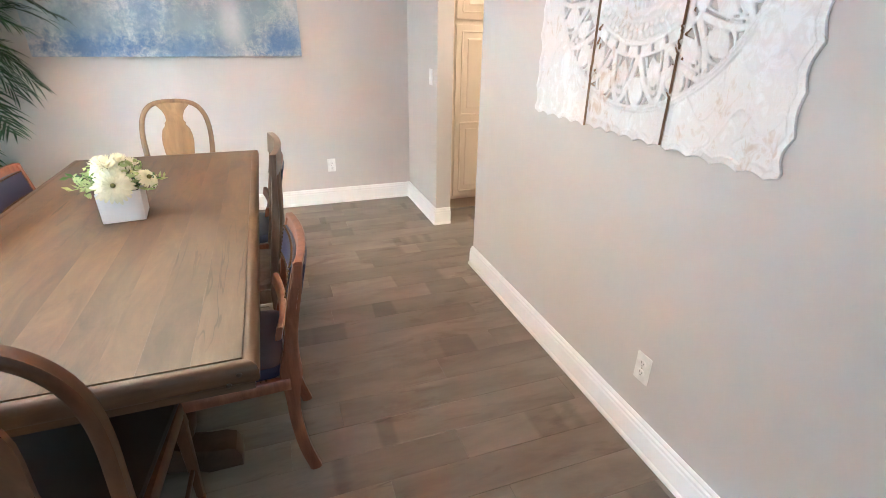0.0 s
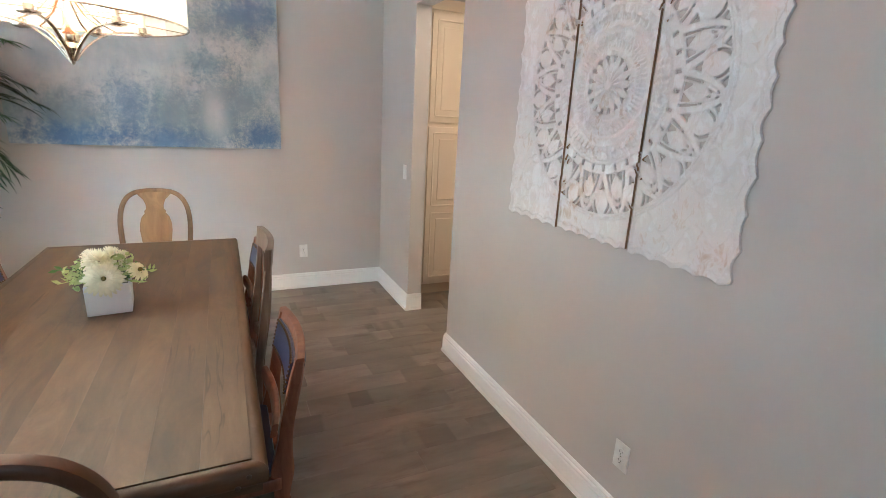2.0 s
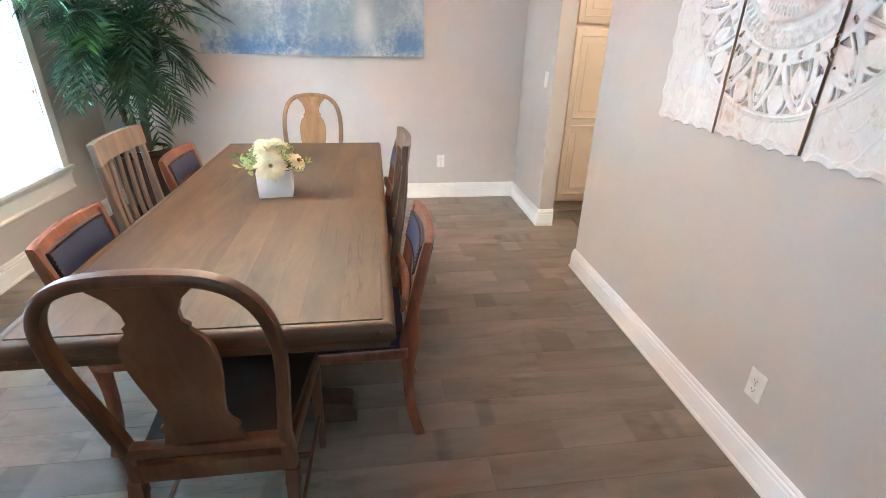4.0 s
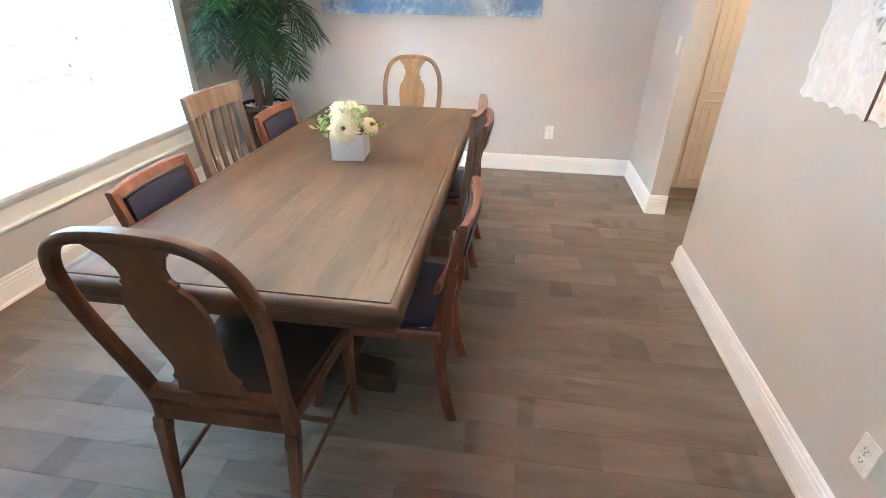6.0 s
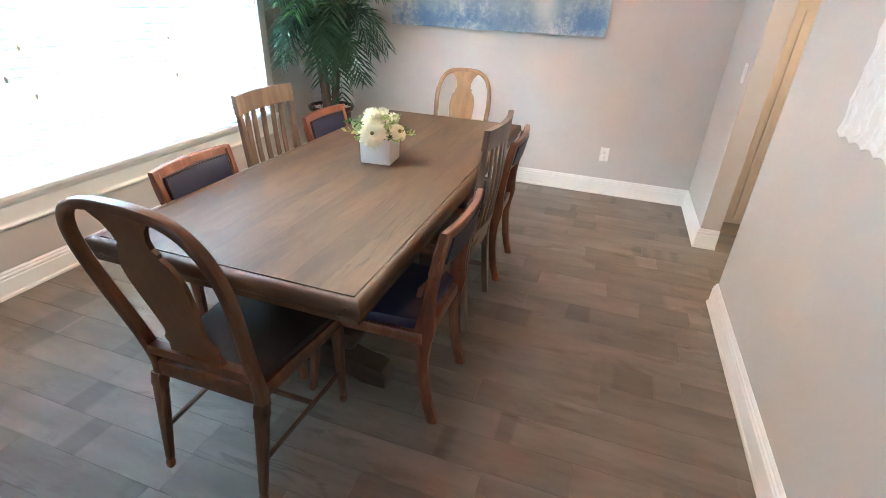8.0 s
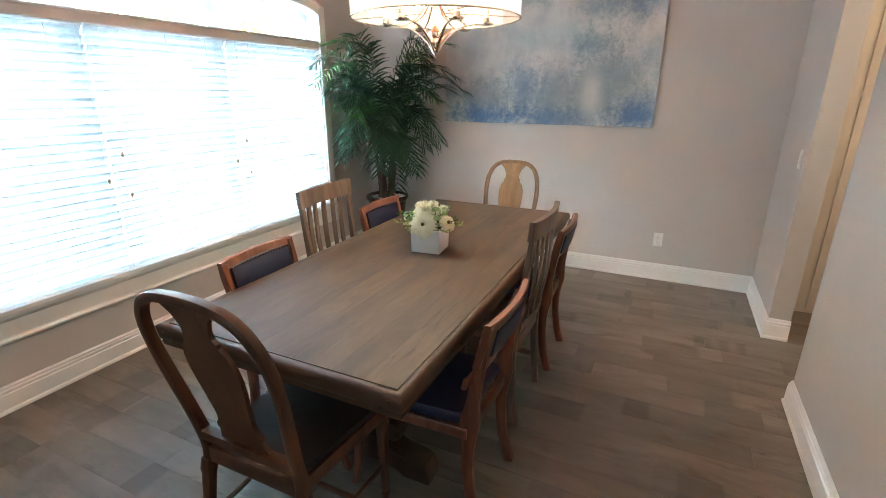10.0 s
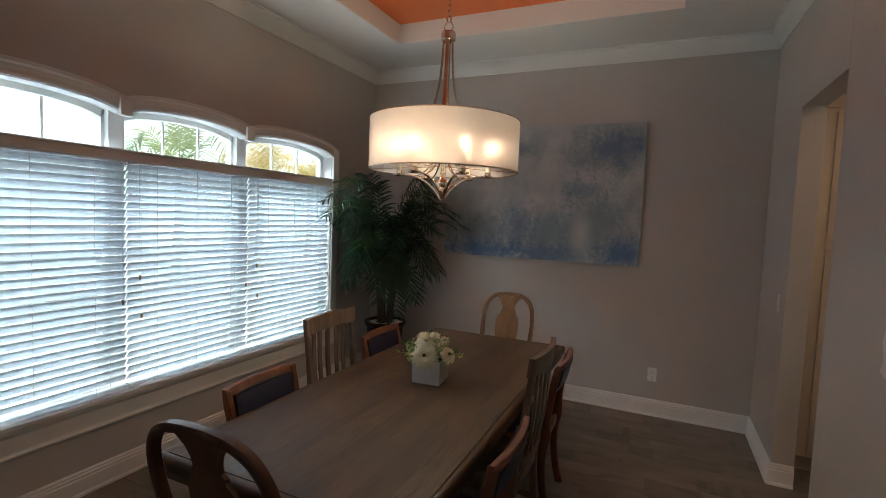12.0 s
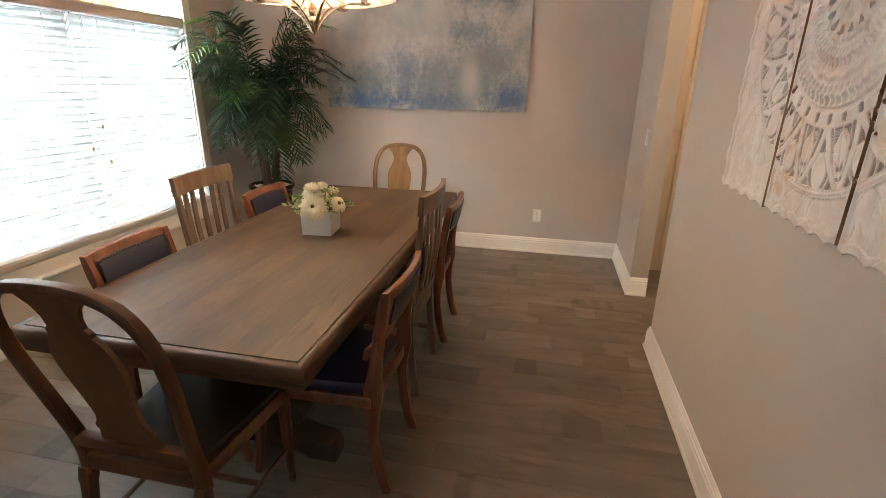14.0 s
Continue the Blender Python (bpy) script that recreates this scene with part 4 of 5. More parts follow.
arched_chair(pose(-0.572, 1.452, 0, 0, 0, 0), "honey-brown wooden chair with arched back at the table end", HONEY, 0.975, 0.978)
arched_chair(pose(-0.548, 3.53, 0, 0, 0, 180), "golden oak chair with arched back at the far table end", PALEW, 0.83, 0.975, 0.028)
up = upholstered_chair()
up.matrix_world = pose(-0.252, 1.893, 0, 0, 0, 90)
copy_thing(up, pose(-0.272, 3.06, 0, 0, 0, 91))
copy_thing(up, pose(-0.855, 1.925, 0, 0, 0, -87.5) @ Matrix.Diagonal((1, 1, 1.015, 1)))
copy_thing(up, pose(-0.872, 2.98, 0, 0, 0, -90) @ Matrix.Diagonal((1, 1, 1.012, 1)))
sl = slat_chair()
sl.matrix_world = pose(-0.245, 2.525, 0, 0, 0, 90) @ Matrix.Diagonal((1, 1, 1.01, 1))
copy_thing(sl, pose(-0.955, 2.505, 0, 0, 0, -88) @ Matrix.Diagonal((1, 1, 1.02, 1)))

# ---- flowers on the table ----
VASE = pose(-0.588, 2.545, TAB_Z, 0, 0, 6)
vase = thing("planter_box", VASE, "square white ceramic planter box on the table", "vase")
bm = bmesh.new()
lv = []
for half, z in ((0.074, 0.0), (0.076, 0.003), (0.078, 0.122), (0.076, 0.125), (0.071, 0.125), (0.069, 0.100)):
    lv.append([bm.verts.new((sx * half, sy * half, z)) for sx, sy in ((-1, -1), (1, -1), (1, 1), (-1, 1))])
for a, b in zip(lv, lv[1:]):
    for k in range(4):
        bm.faces.new((a[k], a[(k + 1) % 4], b[(k + 1) % 4], b[k]))
bm.faces.new(lv[0])
part("box", bm, CERAMIC, vase, smooth=False)
part("moss", box(-0.069, -0.069, 0.09, 0.069, 0.069, 0.104), SOIL, vase, "dark filling inside the planter", smooth=False)
bouquet = thing("flower_arrangement", VASE @ pose(0, 0, 0.104), "cream gerbera daisies with green leaves in a planter", "flowers")


def petal_ring(bm, count, r0, r1, width, lift, droop, rng):
    for k in range(count):
        a = 2 * math.pi * (k + rng.uniform(-0.18, 0.18)) / count
        rr = r1 * rng.uniform(0.9, 1.06)
        d, n = Vector((math.cos(a), math.sin(a), 0)), Vector((-math.sin(a), math.cos(a), 0))
        rows = []
        for u, w in ((0.0, 0.35), (0.35, 0.9), (0.7, 1.0), (0.93, 0.6), (1.0, 0.15)):
            p = d * (r0 + (rr - r0) * u) + Vector((0, 0, lift * u - droop * u * u))
            rows.append([bm.verts.new(p - n * width * w / 2 + Vector((0, 0, 0.002 * w))), bm.verts.new(p), bm.verts.new(p + n * width * w / 2 + Vector((0, 0, 0.002 * w)))])
        for a2, b2 in zip(rows, rows[1:]):
            for k2 in range(2):
                bm.faces.new((a2[k2], a2[k2 + 1], b2[k2 + 1], b2[k2]))


def daisy(x, y, z, size, tilt, turn, rng, full=False):
    bm = bmesh.new()
    petal_ring(bm, 24, 0.008, size, 0.0125 * size / 0.055, 0.010, 0.022, rng)
    petal_ring(bm, 18, 0.008, size * 0.82, 0.0130 * size / 0.055, 0.014, 0.012, rng)
    petal_ring(bm, 18, 0.006, size * 0.5, 0.008 * size / 0.055, 0.016, 0.004, rng)
    if full:
        petal_ring(bm, 22, 0.003, size * 0.62, 0.0065, 0.034, 0.0, rng)
        petal_ring(bm, 16, 0.002, size * 0.36, 0.0055, 0.042, 0.0, rng)
    m = pose(x, y, z, 0, 0, turn) @ pose(0, 0, 0, tilt, 0, 0)
    fl = part("daisy", bm, PETAL, bouquet)
    fl.matrix_basis = m
    if not full:
        part("flower_eye", lathe([(0, 0.016), (0.005, 0.0155), (0.0085, 0.012), (0.0095, 0.006), (0, 0.004)], 12), FLEYE, fl, "dark green-brown eye")
    st = spline([(x, y, z), (x * 0.6, y * 0.6, z * 0.5), (x * 0.35, y * 0.35, 0.0)], 4)
    part("stem", sweep(st, (0.005, 0.005), segs=6, corner=1), STEM, bouquet)


rng = random.Random(12)
for a in ((-0.006, -0.088, 0.052, 0.076, 64, 4, False), (-0.020, -0.030, 0.112, 0.062, 30, 10, True), (-0.045, 0.010, 0.108, 0.055, 25, -40, True), (0.018, -0.005, 0.118, 0.050, 20, 30, True), (0.112, -0.040, 0.060, 0.050, 52, 60, False), (-0.055, 0.045, 0.075, 0.050, 40, -150, False),
          (0.045, 0.055, 0.085, 0.048, 35, 140, True), (0.03, 0.095, 0.045, 0.055, 62, 180, False)):
    daisy(*a[:6], rng, a[6])


def leaf_spray(base, turn, rise, length, count, material, rng, name, label=""):
    bm = bmesh.new()
    m = pose(*base, 0, 0, turn)
    line = [Vector((0, 0, 0)), Vector((0, length * 0.45, rise * 0.7)), Vector((0, length, rise * 0.8))]
    line = spline(line, 5)
    sweep(line, (0.003, 0.003), segs=5, corner=1, bm=bm)
    for k in range(count):
        p = line[min(len(line) - 1, 2 + int((len(line) - 3) * k / count))]
        a = rng.uniform(0, 6.28)
        d = Vector((math.cos(a), 0.6 + 0.4 * math.sin(a), 0.5 * math.sin(a * 1.7))).normalized()
        s = d.orthogonal().normalized()
        ln, wd = rng.uniform(0.024, 0.042), rng.uniform(0.010, 0.017)
        q = [p, p + d * ln * 0.5 + s * wd / 2, p + d * ln, p + d * ln * 0.5 - s * wd / 2]
        mid = bm.verts.new(p + d * ln * 0.5 + d.cross(s) * 0.004)
        vs = [bm.verts.new(v) for v in q]
        for i in range(4):
            bm.faces.new((vs[i], vs[(i + 1) % 4], mid))
    ob = part(name, bm, material, bouquet, label)
    ob.matrix_basis = m


for k in range(11):
    a = -125 + 250 * k / 10 + rng.uniform(-8, 8)
    leaf_spray((0.03 * math.cos(radians(a + 90)), 0.03 * math.sin(radians(a + 90)), 0.0), a, rng.uniform(0.03, 0.11), rng.uniform(0.10, 0.15), 16, LEAFB if k % 2 else BUDM, rng, "leaf_spray")
for x, y, z in ((-0.100, -0.045, 0.060), (-0.085, -0.065, 0.030), (-0.085, -0.01, 0.095), (0.045, -0.035, 0.110), (0.070, 0.005, 0.105), (0.065, -0.055, 0.075), (-0.118, -0.01, 0.070)):
    bm = bmesh.new()
    for k in range(26):
        d = Vector((rng.gauss(0, 1), rng.gauss(0, 1), rng.gauss(0, 1))).normalized() * 0.022
        s = d.orthogonal().normalized() * 0.009
        t2 = d.normalized().cross(s)
        c = Vector((x, y, z)) + d
        vs = [bm.verts.new(c + s), bm.verts.new(c + t2 + d * 0.25), bm.verts.new(c - s), bm.verts.new(c - t2 + d * 0.25)]
        bm.faces.new(vs)
    part("bud", bm, BUDM, bouquet, "pale green flower bud")
    part("stem", sweep([(x, y, z), (x * 0.4, y * 0.4, 0.0)], (0.004, 0.004), segs=5, corner=1), STEM, bouquet)

# ---- palm in its pot ----
POT = (-1.94, 4.31)
pot = thing("plant_pot", pose(POT[0], POT[1], 0), "dark brown glazed pot with a rolled rim", "pot")
part("body", lathe([(0, 0.0), (0.125, 0.0), (0.135, 0.012), (0.15, 0.20), (0.172, 0.45), (0.180, 0.545), (0.196, 0.560), (0.206, 0.578), (0.204, 0.594), (0.192, 0.600), (0.180, 0.592), (0.172, 0.56), (0, 0.555)], 40), POTM, pot)
bm = bmesh.new()
rng = random.Random(21)
for k in range(240):
    r, a = 0.165 * math.sqrt(rng.random()), rng.uniform(0, 6.28)
    s = rng.uniform(0.010, 0.018)
    bmesh.ops.create_icosphere(bm, subdivisions=1, radius=1.0, matrix=Matrix.LocRotScale((r * math.cos(a), r * math.sin(a), 0.562 + rng.uniform(0, 0.014)), Euler((rng.uniform(0, 3), rng.uniform(0, 3), 0)), (s, s * 0.8, s * 0.6)))
tagged(part("pebbles", bm, PEBBLE, pot, "white pebbles covering the soil"), kind="stuff")
palm = thing("potted_palm", pose(POT[0], POT[1], 0.56), "tall green artificial palm with feathery fronds", "plant")


def frond_mesh(base, azim, reach, rise, droop, leaf, count, rng, walls=None, wide=1.0):
    """An arching stalk with two rows of narrow leaflets."""
    bm = bmesh.new()
    d = Vector((math.cos(azim), math.sin(azim), 0))
    side = Vector((-d.y, d.x, 0))
    ctrl = [Vector(base), Vector(base) + d * reach * 0.22 + Vector((0, 0, rise * 0.55)), Vector(base) + d * reach * 0.58 + Vector((0, 0, rise * 0.95)), Vector(base) + d * reach + Vector((0, 0, rise - droop))]
    line = spline(ctrl, 14)
    m = len(line)
    sweep(line, lambda u: (0.011 * (1 - 0.8 * u) * wide, 0.011 * (1 - 0.8 * u) * wide), side, corner=1, segs=5, bm=bm)
    for k in range(count):
        u = 0.20 + 0.79 * k / (count - 1)
        f = u * (m - 1)
        i = min(int(f), m - 2)
        p = line[i].lerp(line[i + 1], f - i)
        tan = (line[i + 1] - line[i]).normalized()
        up_v = side.cross(tan)
        if up_v.z < 0:
            up_v = -up_v
        for s in (-1, 1):
            ln = leaf * (0.45 + 0.75 * math.sin(math.pi * min(1, 0.12 + 0.80 * u))) * rng.uniform(0.82, 1.12)
            w = 0.0145 * wide * rng.uniform(0.8, 1.2)
            out = (side * s * rng.uniform(0.75, 0.95) + tan * rng.uniform(0.5, 0.85) + up_v * rng.uniform(0.05, 0.35)).normalized()
            wv = out.cross(up_v).normalized()
            rows = []
            for q, ww in ((0.0, 0.35), (0.3, 1.0), (0.65, 0.85), (1.0, 0.05)):
                c = p + out * ln * q + Vector((0, 0, -1)) * ln * (0.34 * q * q)
                fold = up_v * w * ww * 0.22
                rows.append((c - wv * w * ww / 2 + fold, c, c + wv * w * ww / 2 + fold))
            prev = None
            for r in rows:
                cur = []
                for v in r:
                    if walls:
                        v = Vector((max(v.x, walls[0]), min(v.y, walls[1]), v.z))
                    cur.append(bm.verts.new(v))
                if prev:
                    bm.faces.new((prev[0], prev[1], cur[1], cur[0]))
                    bm.faces.new((prev[1], prev[2], cur[2], cur[1]))
                prev = cur
    return bm


rng = random.Random(33)
limits = (LEFT - POT[0] + 0.035, FAR - POT[1] - 0.03)
heads = []
for k, (dx, dy, h, lx, ly) in enumerate(((-0.035, 0.01, 0.46, -0.03, 0.02), (0.045, -0.01, 0.50, 0.04, 0.0), (0.0, -0.045, 0.38, 0.0, -0.03), (0.02, 0.05, 0.34, 0.03, 0.02), (-0.03, -0.03, 0.36, -0.03, -0.03))):
    line = spline([(dx, dy, -0.02), (dx + lx * 0.4, dy + ly * 0.4, h * 0.5), (dx + lx, dy + ly, h)], 8)
    part("trunk", sweep(line, lambda u: ((0.066 - 0.026 * u) * (1 + 0.10 * math.sin(u * 60)),) * 2, corner=1, segs=10), TRUNK, palm)
    heads.append(line[-1])
# two fans that part in the middle, drooping fronds in front, a few short ones behind
FANS = ((14, (226, 282), (0.30, 0.60), (0.50, 1.10), (0.02, 0.18)), (16, (-18, 42), (0.34, 0.70), (0.52, 1.12), (0.02, 0.18)),
        (9, (286, 340), (0.22, 0.42), (0.14, 0.48), (0.24, 0.42)), (5, (232, 280), (0.36, 0.50), (0.28, 0.50), (0.24, 0.36)), (5, (-15, 25), (0.36, 0.50), (0.30, 0.52), (0.24, 0.36)), (3, (95, 175), (0.14, 0.20), (0.35, 0.60), (0.02, 0.10)))
for f, (count, turn, reach, rise, droop) in enumerate(FANS):
    for k in range(count):
        u = (k + rng.uniform(0.2, 0.8)) / count
        hd = heads[(0, 4, 2)[k % 3]] if f in (0, 3) else heads[(1, 3, 2)[k % 3]] if f in (1, 4) else heads[k % 5]
        up_k = rise[0] + (rise[1] - rise[0]) * ((k * 0.618 + 0.3) % 1.0)
        bm = frond_mesh(hd, radians(turn[0] + (turn[1] - turn[0]) * u), rng.uniform(*reach), up_k, rng.uniform(*droop), 0.185, 26, rng, limits, 1.0)
        part("frond", bm, LEAFB if k % 5 == 1 and f in (0, 1) else LEAF, palm)
# one long frond that reaches out before the window
part("frond", frond_mesh(heads[0], radians(263), 0.80, 0.78, 0.20, 0.17, 28, rng, limits, 1.0), LEAFB, palm, "light green frond before the window")

# ---- painting ----
PXA, PXB, PZA, PZB = -1.492, 0.338, 1.282, 2.512
art = thing("wall_painting", pose((PXA + PXB) / 2, FAR, (PZA + PZB) / 2), "large unframed abstract canvas in blue, grey and white", "painting")
hw, hh = (PXB - PXA) / 2, (PZB - PZA) / 2
part("canvas", box(-hw, -0.034, -hh, hw, -0.008, hh, 0.004), CANVAS, art)
part("stretcher_frame", box(-hw + 0.02, -0.008, -hh + 0.02, hw - 0.02, 0.0, hh - 0.02), RAWW, art, smooth=False)

# ---- carved wall panel in three leaves ----
CARVE = pose(RIGHT, 1.785, 1.752, 0, 0, 0)
carved = thing("carved_wall_panel", CARVE, "whitewashed carved wooden mandala wall panel in three leaves", "wall art")


def ring_profile(u, v):
    """Carving seen flat: signed depth inside the wood (metres, positive is wood) and the relief's height."""
    r, th = np.hypot(u, v), np.arctan2(v, u)
    big = -np.ones_like(r)
    half_w, half_h, R0, R1 = 0.630, 0.605, 0.288, 0.500
    # scalloped outer edge
    wave = 0.014 * np.abs(np.sin(v * math.pi / 0.094 + 0.6 * np.sin(v * 9))) + 0.004 * np.sin(v * 31)
    wave2 = 0.012 * np.abs(np.sin(u * math.pi / 0.082 + 0.5 * np.sin(u * 8)))
    edge = np.minimum(half_w - wave - np.abs(u), half_h - wave2 - np.abs(v))
    outer = np.minimum(edge, r - R1)
    inner = R0 + 0.006 * np.cos(th * 40) - r
    n = 16
    a = ((th / (2 * math.pi) * n + 0.25) % 1.0) * 2 - 1
    arc = r * (math.pi / n)
    s = (r - R0) / (R1 - R0)
    sc = np.clip(s, 0, 1)
    s2 = np.clip((s - 0.17) / 0.80, 0, 1)
    # narrow slots round the medallion
    slot = np.abs(((th / (2 * math.pi) * 2 * n) % 1.0) - 0.5) * r * math.pi / n - 0.0058
    slot = np.where(s < 0.20, slot, -0.01)
    # pointed arches, a small leaf in each, and ribs that fan out between them
    w = 0.96 * (1 - s2) ** 0.72
    petal = np.where(s > 0.16, 0.0125 - np.abs(np.abs(a) - w) * arc, -0.01)
    w2 = 0.60 * np.clip(1 - s2 / 0.84, 0, 1) ** 0.62 - 0.04
    arch = np.where((s > 0.16) & (s2 < 0.84), 0.0040 - np.abs(np.abs(a) - w2) * arc, -0.01)
    wl = 0.37 * np.sin(math.pi * np.clip((s2 - 0.10) / 0.58, 0, 1)) ** 0.9
    leaf = np.where(s2 < 0.7, (wl - np.abs(a)) * arc, -0.01)
    stem = np.where(s2 > 0.05, 0.0036 - np.abs(a) * arc, -0.01)
    b = 1 - np.abs(a)
    wo = 0.42 * np.sin(math.pi * np.clip((s2 - 0.40) / 0.62, 0, 1)) ** 0.8
    side_leaf = np.where(s2 > 0.3, (wo - b) * arc, -0.01)
    vein = np.where(s2 > 0.42, 0.0058 - np.abs(b - (wo + 0.30 * (s2 - 0.30))) * arc, -0.01)
    ring_bar = 0.006 - np.abs(r - (R0 + 0.20 * (R1 - R0)))
    band = np.maximum.reduce([petal, arch, leaf, stem, side_leaf, slot, vein, ring_bar])
    lace = np.minimum(np.minimum(band, r - R0 + 0.012), R1 + 0.004 - r)
    rim1 = np.minimum(r - R0 + 0.012, R0 + 0.010 - r)
    rim2 = np.minimum(r - (R1 - 0.012), R1 + 0.012 - r)
    holes = np.where((r > 0.080) & (r < 0.106), np.abs(((th / (2 * math.pi) * 16) % 1.0) - 0.5) * r * 0.39 - 0.011 * (r - 0.078) / 0.028, 0.02)
    f = np.maximum.reduce([outer, np.minimum(inner, holes), lace, rim1, rim2])
    f = np.minimum(f, edge)
    # relief
    h = 0.0015 * np.sin(u * 40 + 3 * np.sin(v * 17)) * np.sin(v * 33 + 2 * np.sin(u * 23))
    vine = np.abs(np.sin(u * 15 + 2.2 * np.sin(v * 12) + 1.2 * np.sin(u * 31))) + 0.0
    vine2 = np.abs(np.sin(v * 19 + 2.4 * np.sin(u * 11) + 1.5 * np.sin(v * 27)))
    h = np.where(r > R1 + 0.012, h + 0.0026 * np.exp(-(vine / 0.05) ** 2) - 0.0024 * np.exp(-(vine2 / 0.045) ** 2), h)
    h = np.where((r > R1 - 0.014) & (r <= R1 + 0.012), 0.005 + 0.002 * np.cos((r - R1) * 480), h)
    h = np.where((edge < 0.022) & (r > R1), h + 0.004, h)
    lace_h = 0.0045 * np.sqrt(np.clip(band / 0.004, 0, 1)) - 0.002 * np.exp(-(np.abs(a) * arc / 0.0025) ** 2)
    h = np.where((r > R0 + 0.010) & (r < R1 - 0.012), lace_h, h)
    rings = 0.006 * np.exp(-((np.mod(r + 0.003 * np.sin(th * 22), 0.046) - 0.023) / 0.008) ** 2) + 0.003 * np.sin(th * 64) * ((np.mod(r, 0.092) > 0.046) & (r > 0.11))
    h = np.where(r < R0 - 0.004, 0.006 + rings, h)
    petals = 0.012 * np.abs(np.cos(th * 8)) * np.clip(1 - np.abs(r - 0.05) / 0.045, 0, 1)
    h = np.where(r < 0.082, 0.004 + petals, h)
    h = np.where(r < 0.020, 0.014, h)
    h = np.where((r > 0.106) & (r < 0.125), 0.012 + 0.002 * np.cos(th * 32), h)
    return f, h, edge


def carved_leaf(y_lo, y_hi, name, jog_lo, jog_hi, proud):
    inner = round((y_hi - y_lo) / 0.003)
    step = (y_hi - y_lo) / inner
    nu, nv = inner + 12, int(1.24 / step)
    u1 = y_lo + step * np.arange(-6, inner + 7)
    v1 = -0.62 + step * np.arange(nv + 1)
    U, V = np.meshgrid(u1, v1, indexing="ij")

    def field(U, V):
        f, h, e = ring_profile(U, V)
        mid = np.round(np.clip((0.265 - np.abs(V)) / 0.02, 0, 1) * 3) / 3
        lo = U - (y_lo + jog_lo * step * mid) if jog_lo is not None else 1.0
        hi = (y_hi + jog_hi * step * mid) - U if jog_hi is not None else 1.0
        return np.minimum(np.minimum(f, lo), hi), h
    F, H = field(U, V)
    d = 0.0006
    for _ in range(2):
        fx, fy = (field(U + d, V)[0] - field(U - d, V)[0]) / (2 * d), (field(U, V + d)[0] - field(U, V - d)[0]) / (2 * d)
        F = field(U, V)[0]
        g = fx * fx + fy * fy + 1e-6
        near = (np.abs(F) < step * 1.2)
        outside = near & (F < 0)
        U = np.where(outside, U - np.clip(F * fx / g, -step * 0.6, step * 0.6), U)
        V = np.where(outside, V - np.clip(F * fy / g, -step * 0.6, step * 0.6), V)
    F0 = F
    inside = F0 > -step * 0.10
    # straight saw cuts between the leaves
    cut = np.broadcast_to(u1[:, None], U.shape)
    if jog_lo is not None:
        U = np.where(cut < y_lo + step * 0.5, y_lo, np.maximum(U, y_lo + step * 0.3))
        inside = inside & (cut > y_lo - step * 0.5)
    if jog_hi is not None:
        U = np.where(cut > y_hi - step * 0.5, y_hi, np.minimum(U, y_hi - step * 0.3))
        inside = inside & (cut < y_hi + step * 0.5)
    cells = inside[:-1, :-1] & inside[1:, :-1] & inside[:-1, 1:] & inside[1:, 1:]
    H = field(U, V)[1]
    # the carving runs out flat towards the cuts
    for line, jog in ((y_lo, jog_lo), (y_hi, jog_hi)):
        if jog is not None:
            flat = np.clip(1.4 - np.abs(U - line) / 0.008, 0, 1)
            H = H * (1 - flat) + 0.006 * flat
    idx = np.arange((nu + 1) * (nv + 1)).reshape(nu + 1, nv + 1)
    total = idx.size
    back = 0.0012
    front = np.stack([-(back + proud + np.clip(H, -0.002, 0.02) * 0.8 + 0.0055), U, V], -1).reshape(-1, 3)
    rear = np.stack([np.full_like(U, -back), U, V], -1).reshape(-1, 3)
    a, b, c, e = idx[:-1, :-1][cells], idx[1:, :-1][cells], idx[1:, 1:][cells], idx[:-1, 1:][cells]
    faces = [np.stack([a, b, c, e], -1)]
    pad = np.pad(cells, 1)
    core = pad[1:-1, 1:-1]
    for di, dj, p, q in ((-1, 0, (0, 0), (0, 1)), (1, 0, (1, 1), (1, 0)), (0, -1, (1, 0), (0, 0)), (0, 1, (0, 1), (1, 1))):
        nb = pad[1 + di:pad.shape[0] - 1 + di, 1 + dj:pad.shape[1] - 1 + dj]
        i, j = np.nonzero(core & ~nb)
        p0, p1 = idx[i + p[0], j + p[1]], idx[i + q[0], j + q[1]]
        faces.append(np.stack([p0, p1, p1 + total, p0 + total], -1))
    n_front = len(faces[0])
    edge_u = np.concatenate([U.reshape(-1)[fc[:, 0] % total] for fc in faces[1:]])
    raw = ((np.abs(edge_u - y_lo) < 0.018) & (jog_lo is not None)) | ((np.abs(edge_u - y_hi) < 0.018) & (jog_hi is not None))
    allf = np.concatenate(faces)
    used, inv = np.unique(allf, return_inverse=True)
    verts = np.concatenate([front, rear])[used]
    me = bpy.data.meshes.new(name)
    me.from_pydata(verts.tolist(), [], inv.reshape(-1, 4).tolist())
    me.materials.append(WASH)
    me.materials.append(RAWW)
    me.polygons.foreach_set("material_index", [0] * n_front + raw.astype(int).tolist())
    me.polygons.foreach_set("use_smooth", [True] * n_front + [False] * (len(allf) - n_front))
    me.update()
    ob = new(name, me)
    ob.parent = carved
    return ob


carved_leaf(-0.64, -0.2155, "panel_leaf", None, 0, 0.0)
carved_leaf(-0.2005, 0.2105, "panel_leaf", 0, 0, 0.0)
carved_leaf(0.2255, 0.64, "panel_leaf", 0, None, 0.0)

